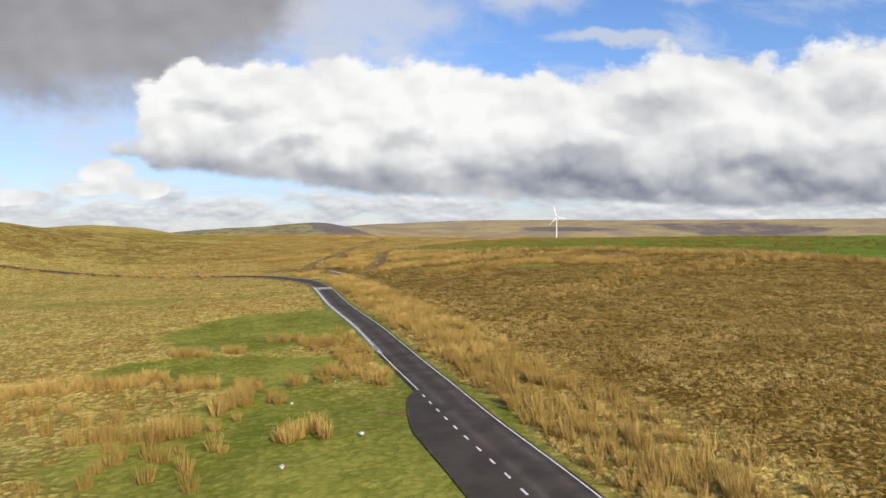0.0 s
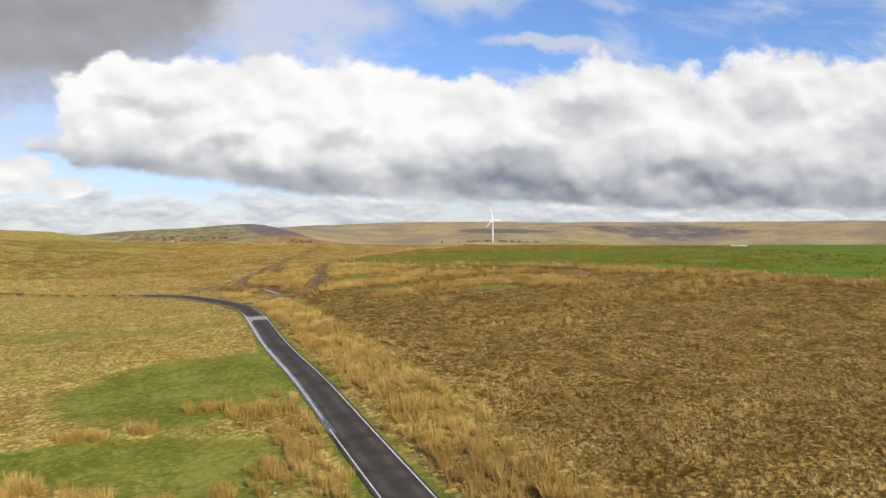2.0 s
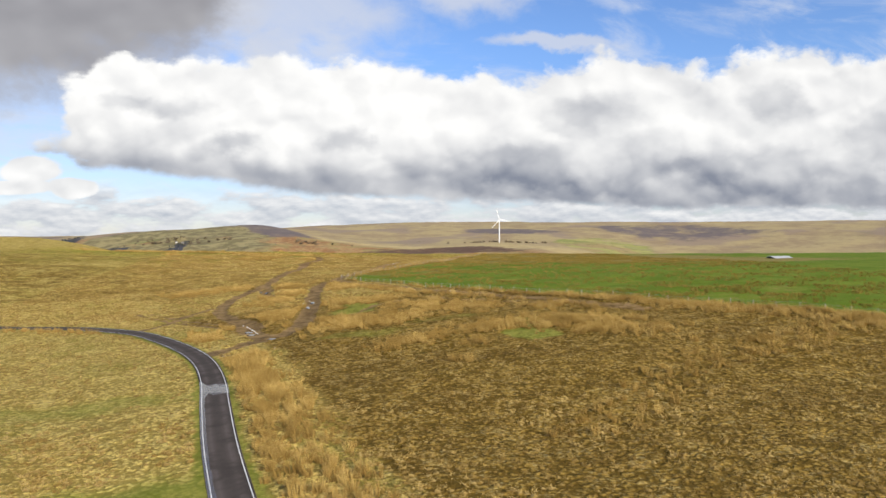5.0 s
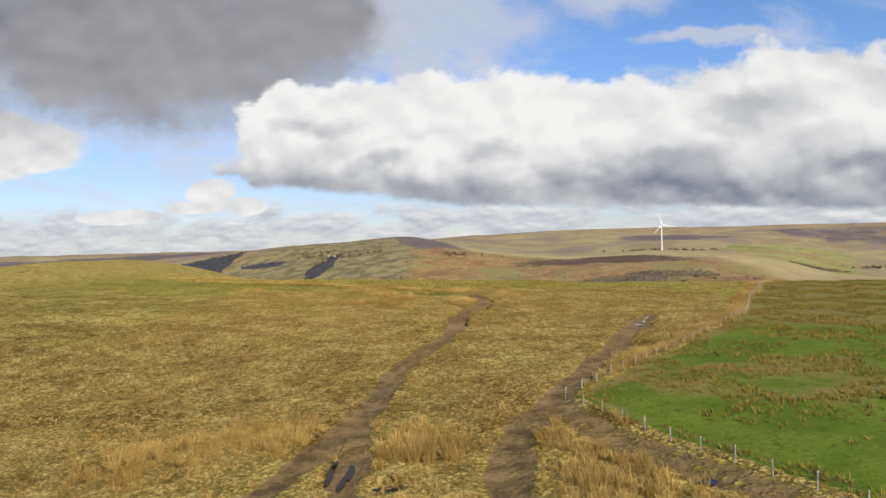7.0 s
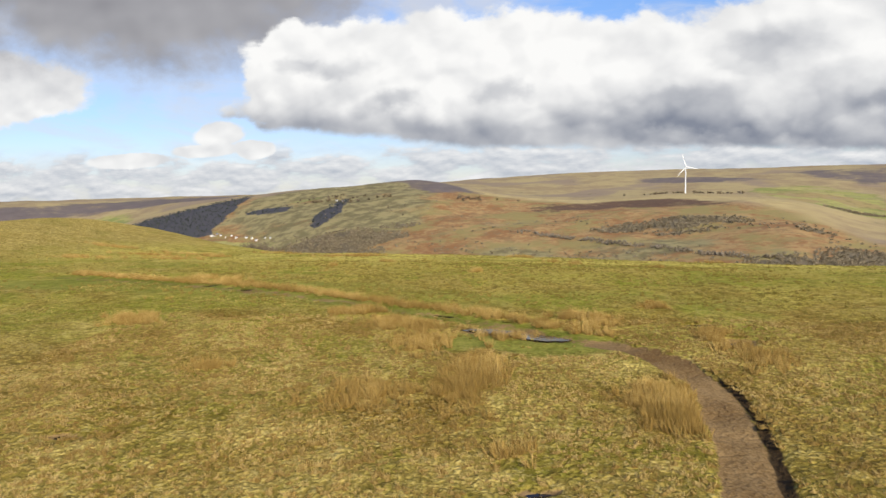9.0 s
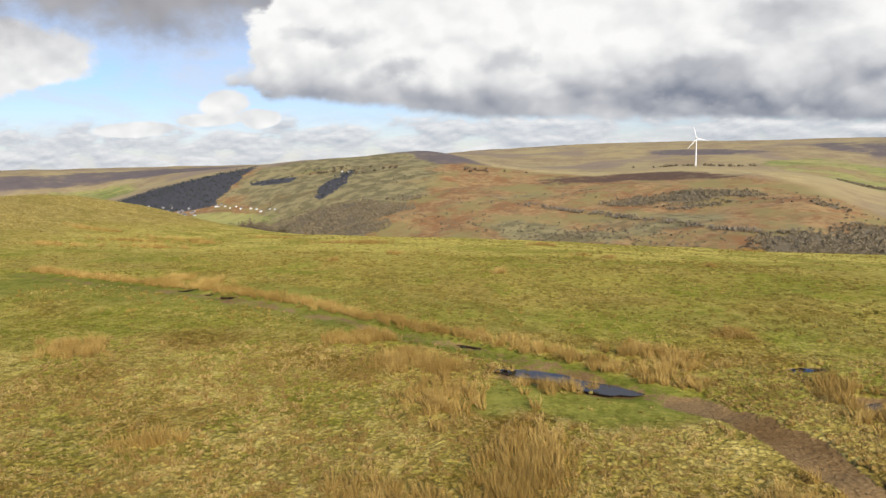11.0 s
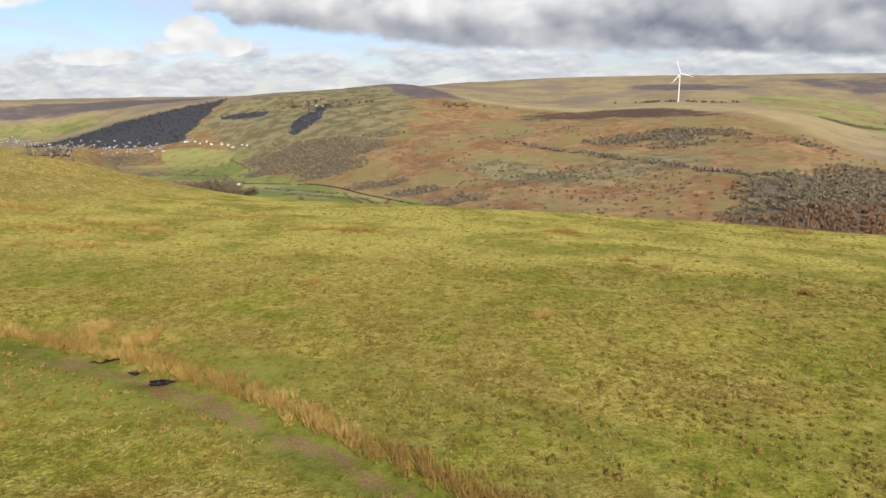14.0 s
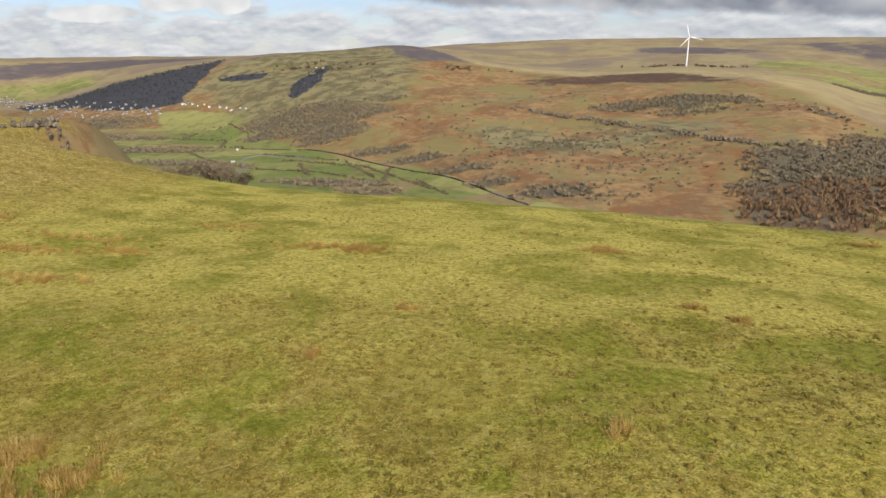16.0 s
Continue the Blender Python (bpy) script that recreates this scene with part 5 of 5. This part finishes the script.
scrub = cloud_of(rng, [(-147, 1855, 70, 45, 60), (-38, 1745, 75, 40, 110), (44, 1780, 60, 40, 80), (130, 1700, 70, 45, 60), (190, 1620, 60, 45, 50), (-60, 1610, 60, 40, 40), (60, 1560, 70, 40, 40), (150, 1480, 60, 50, 40), (-150, 1700, 60, 30, 30), (-300, 1960, 80, 60, 40), (-180, 2150, 80, 70, 34), (40, 2200, 80, 50, 26), (520, 1960, 60, 50, 40), (600, 1800, 60, 60, 30), (-900, 2260, 90, 50, 40), (-1000, 2160, 90, 50, 40), (-820, 2440, 120, 50, 34), (-600, 2400, 100, 60, 26), (-480, 2460, 60, 40, 18)])
twiggery("hillside_scrub", on_land(scrub), 4.6, 0.7, TWIGS, "scattered leafless thorn scrub on a bracken hillside", "scrub", 27)
# firs also fill the slope that is darkened for cloud shadow
fx = strewn(rng, 9000, -2700, -700, 2250, 3400)
cf = cover(fx[:, 0].copy(), fx[:, 1].copy())
fx = fx[cf["conifer"] > 0.5][:3800]
lumps("conifer_forest", on_land(fx), 4.2, 1.2, FIR, "dark conifer forest covering a hillside", "woodland", 23, 2)
copse = cloud_of(rng, [(1300, 2870, 40, 12, 40), (1440, 2700, 50, 14, 60), (464, 3255, 60, 10, 26), (640, 3130, 60, 10, 30), (-250, 2650, 60, 20, 12), (-760, 2700, 80, 20, 14), (-900, 2760, 60, 16, 12), (-640, 2620, 60, 10, 14)])
twiggery("copses", on_land(copse), 9.0, 0.9, BUSH, "small clumps of bare trees on upland pasture", "woodland", 24)

crag_line = densify([(-110, 2086), (19, 1997), (136, 1888), (235, 1780), (304, 1673), (350, 1627)], 2.2)[0]
cr = np.repeat(crag_line, 3, 0) + rng.normal(0, 1, (len(crag_line) * 3, 2)) * (4, 9)
cr = cr[wave(cr[:, 0], cr[:, 1], 16.0, 3.0) > -0.35]
lumps("crag_outcrop", on_land(cr, -1.0), 2.9, 1.7, CRAG, "broken line of grey crags across a bracken hillside", "crag", 25, 2)
tip = np.c_[rng.normal(-438, 16, 90), rng.normal(846, 9, 90)]
lumps("crag_outcrop", on_land(tip, -1.5), 2.6, 1.3, CRAG, "weathered brown crag at the end of a grassy spur", "crag", 28, 3)

# hedges between the valley fields
hedge = []
for a, b in (((-628, 1653), (-479, 1629)), ((-596, 1762), (-407, 1709)), ((-479, 1629), (-298, 1516)), ((-407, 1709), (-235, 1502)), ((-661, 1828), (-472, 1771)), ((-458, 1765), (-355, 1588)), ((-342, 1682), (-323, 1488)), ((-546, 1726), (-485, 1597)), ((-267, 1572), (-200, 1456)), ((-950, 1932), (-761, 1937)), ((-1070, 2093), (-860, 2058)), ((-866, 1856), (-663, 1650)), ((-860, 2058), (-820, 1940)), ((-930, 2240), (-820, 2120)), ((-1010, 2200), (-990, 2080))):
    n = int(math.hypot(b[0] - a[0], b[1] - a[1]) / 5)
    t = np.linspace(0, 1, n)[:, None]
    hedge.append(np.array(a) * (1 - t) + np.array(b) * t + rng.normal(0, 2, (n, 2)))
twiggery("hedgerows", on_land(np.concatenate(hedge)), 4.4, 0.8, BUSH, "dark hedgerows dividing green valley fields", "hedge", 26)


def ribbon(name, pts, half, mat, label, category, lift):
    """A flat strip laid on the valley floor, with a shallow edge."""
    q, t = densify(pts, 6.0)
    n = np.stack([t[:, 1], -t[:, 0]], 1)
    w = np.array([-half - 0.6, -half, half, half + 0.6])
    xy = q[:, None] + n[:, None] * w[None, :, None]
    z = eased(height(q[:, 0], q[:, 1]), 7)[:, None] + lift + np.array([-3.0, 0, 0, -3.0])
    ob = mesh_object(name, np.concatenate([xy, z[..., None]], -1).reshape(-1, 3), grid_faces(len(q), 4), mat, shade=False)
    return tagged(ob, label, category, kind="structure")


ribbon("river", [(-760, 1925), (-727, 1919), (-621, 1905), (-492, 1821), (-418, 1757), (-298, 1662), (-204, 1579), (-115, 1453), (-60, 1380)], 2.2, WATER, "narrow dark river winding between valley fields", "river", 0.8)
ribbon("valley_road", [(-560, 1490), (-589, 1533), (-632, 1618), (-640, 1680), (-688, 1750), (-677, 1819), (-600, 1806), (-529, 1790)], 1.9, LANE, "pale lane bending across the valley floor", "road", 1.2)


def house(x, y, turn, wall_mat, label, group, big=1.0):
    e = thing("house", x, y, label, "house", group, turn=turn)
    w, d, h, r = 5.5 * big, 4.0 * big, 5.2 * big, 3.0 * big
    bm = bmesh.new()
    lo = [bm.verts.new((sx * w, sy * d, -3)) for sx, sy in ((-1, -1), (1, -1), (1, 1), (-1, 1))]
    hi = [bm.verts.new((v.co.x, v.co.y, h)) for v in lo]
    gl, gr = bm.verts.new((-w, 0, h + r)), bm.verts.new((w, 0, h + r))
    for i in range(4):
        j = (i + 1) % 4
        if i == 1:
            bm.faces.new((lo[i], lo[j], hi[j], gr, hi[i]))
        elif i == 3:
            bm.faces.new((lo[i], lo[j], hi[j], gl, hi[i]))
        else:
            bm.faces.new((lo[i], lo[j], hi[j], hi[i]))
    part("wall", bm, wall_mat, e)
    bm = bmesh.new()
    o = 0.5
    for sy in (-1, 1):
        a = [(-w - o, sy * (d + o), h - o * r / d), (w + o, sy * (d + o), h - o * r / d), (w + o, 0, h + r), (-w - o, 0, h + r)]
        lo_ = [bm.verts.new(p) for p in a]
        up_ = [bm.verts.new((p[0], p[1], p[2] + 0.35)) for p in a]
        bm.faces.new(lo_[::-1])
        bm.faces.new(up_)
        for i in range(4):
            bm.faces.new((lo_[i], lo_[(i + 1) % 4], up_[(i + 1) % 4], up_[i]))
    roof = part("roof", bm, SLATE, e)
    bm = bmesh.new()
    bmesh.ops.create_cube(bm, size=1)
    bmesh.ops.scale(bm, vec=(1.0, 0.8, 2.2), verts=bm.verts)
    bmesh.ops.translate(bm, vec=(w * 0.7, 0, h + r + 0.6), verts=bm.verts)
    part("chimney", bm, wall_mat, e)
    return e


first = house(-1208, 2508, 0.4, RENDER, "white rendered house with a slate roof on the hillside", "white houses on the hillside", 0.9)
rnd = random.Random(3)


def more(ob, pts, lo=0.9, hi=1.15):
    for x, y in pts:
        o = copy_thing(ob, pose(x * K, y * K, float(height(x, y)) * K, 0, 0, rnd.uniform(0, 360)))
        s = rnd.uniform(lo, hi)
        o.scale = (s, s, s)


more(first, [(-1190 + 30 * i + rnd.uniform(-8, 8), 2500 - 18 * i + rnd.uniform(-14, 14)) for i in range(10)] + [(-800, 2690), (-770, 2670), (-700, 1740), (-760, 1900)], 0.55, 0.85)
town = house(-1285, 2429, 0.2, TOWN, "pale terraced house with a dark roof in a valley town", "houses of the valley town", 1.1)
more(town, [(x + rnd.gauss(0, 55), y + rnd.gauss(0, 34)) for x, y in ((-2489, 3260), (-2380, 3180), (-2260, 3080), (-2140, 2990), (-2050, 2900), (-1940, 2810), (-1830, 2730), (-1720, 2650), (-1610, 2575), (-1500, 2530), (-1390, 2480), (-1297, 2435)) for _ in range(14)], 0.45, 0.75)

# low barns on the edge of the plateau
for x, y, turn in ((172, 322, 0.2),):
    e = thing("barn", x, y, "low farm barn with a pale sheet-metal roof beside a field", "barn", "farm barns", turn=turn, dz=-2.5)
    bm = bmesh.new()
    bmesh.ops.create_cube(bm, size=1)
    bmesh.ops.scale(bm, vec=(9, 5, 3.0), verts=bm.verts)
    bmesh.ops.translate(bm, vec=(0, 0, 1.0), verts=bm.verts)
    part("wall", bm, BRICKRED, e)
    bm = bmesh.new()
    for sy in (-1, 1):
        q = [(-4.9, sy * 2.9, 2.35), (4.9, sy * 2.9, 2.35), (4.9, 0, 3.2), (-4.9, 0, 3.2)]
        a = [bm.verts.new(p) for p in q]
        b = [bm.verts.new((p[0], p[1], p[2] + 0.15)) for p in q]
        bm.faces.new(a)
        bm.faces.new(b[::-1])
        for i in range(4):
            bm.faces.new((a[i], b[i], b[(i + 1) % 4], a[(i + 1) % 4]))
    part("roof", bm, SHEETING, e)


# ---- bare trees just below the brow ----
def tree(seed, tall):
    rnd = random.Random(seed)
    e = new("tree")
    bm = bmesh.new()
    tube(bm, (0, 0, -1), (0.1, 0.1, tall * 0.45), 0.22, 0.13, 8)
    twig_at = []
    for i in range(9):
        a, z = i * 2.4 + rnd.uniform(-0.4, 0.4), tall * rnd.uniform(0.2, 0.5)
        end = Vector((math.cos(a), math.sin(a), 0)) * tall * rnd.uniform(0.2, 0.42) + Vector((0, 0, z + tall * rnd.uniform(0.2, 0.48)))
        tube(bm, (0.05, 0.05, z), end, 0.09, 0.03, 5)
        twig_at.append(end)
    part("trunk", bm, BARK, e)
    bm = bmesh.new()
    for end in twig_at:
        for _ in range(130):
            p = end + Vector((rnd.gauss(0, 1), rnd.gauss(0, 1), rnd.gauss(0, 0.8))) * tall * 0.10
            d = Vector((rnd.gauss(0, 1), rnd.gauss(0, 1), rnd.gauss(0.4, 0.8))).normalized() * tall * 0.09
            s = d.orthogonal().normalized() * tall * 0.014
            bm.faces.new([bm.verts.new(p - s), bm.verts.new(p + s), bm.verts.new(p + d)])
    part("crown", bm, BUSH, e)
    return e


def root(e, x, y, turn=0.0, s=1.0):
    e.location = Vector((x, y, float(height(x, y)))) * K
    e.rotation_euler.z, e.scale = turn, (s, s, s)


model = tagged(tree(7, 8.0), "bare winter tree with a twiggy crown below the brow", "tree", "trees along the brow")
spots = [(-205, 648), (-237, 660), (-231, 656), (-242, 664), (-270, 680), (-264, 674), (-198, 645), (-210, 650), (-222, 655), (-190, 642), (-280, 684), (-296, 690)]
root(model, *spots[0], 0.0, 1.7)
for i, (x, y) in enumerate(spots[1:]):
    o = copy_thing(model, pose(x * K, y * K, float(height(x, y)) * K, 0, 0, 77 * i))
    s = 1.15 + 0.16 * ((i * 5) % 4)
    o.scale = (s, s, s)
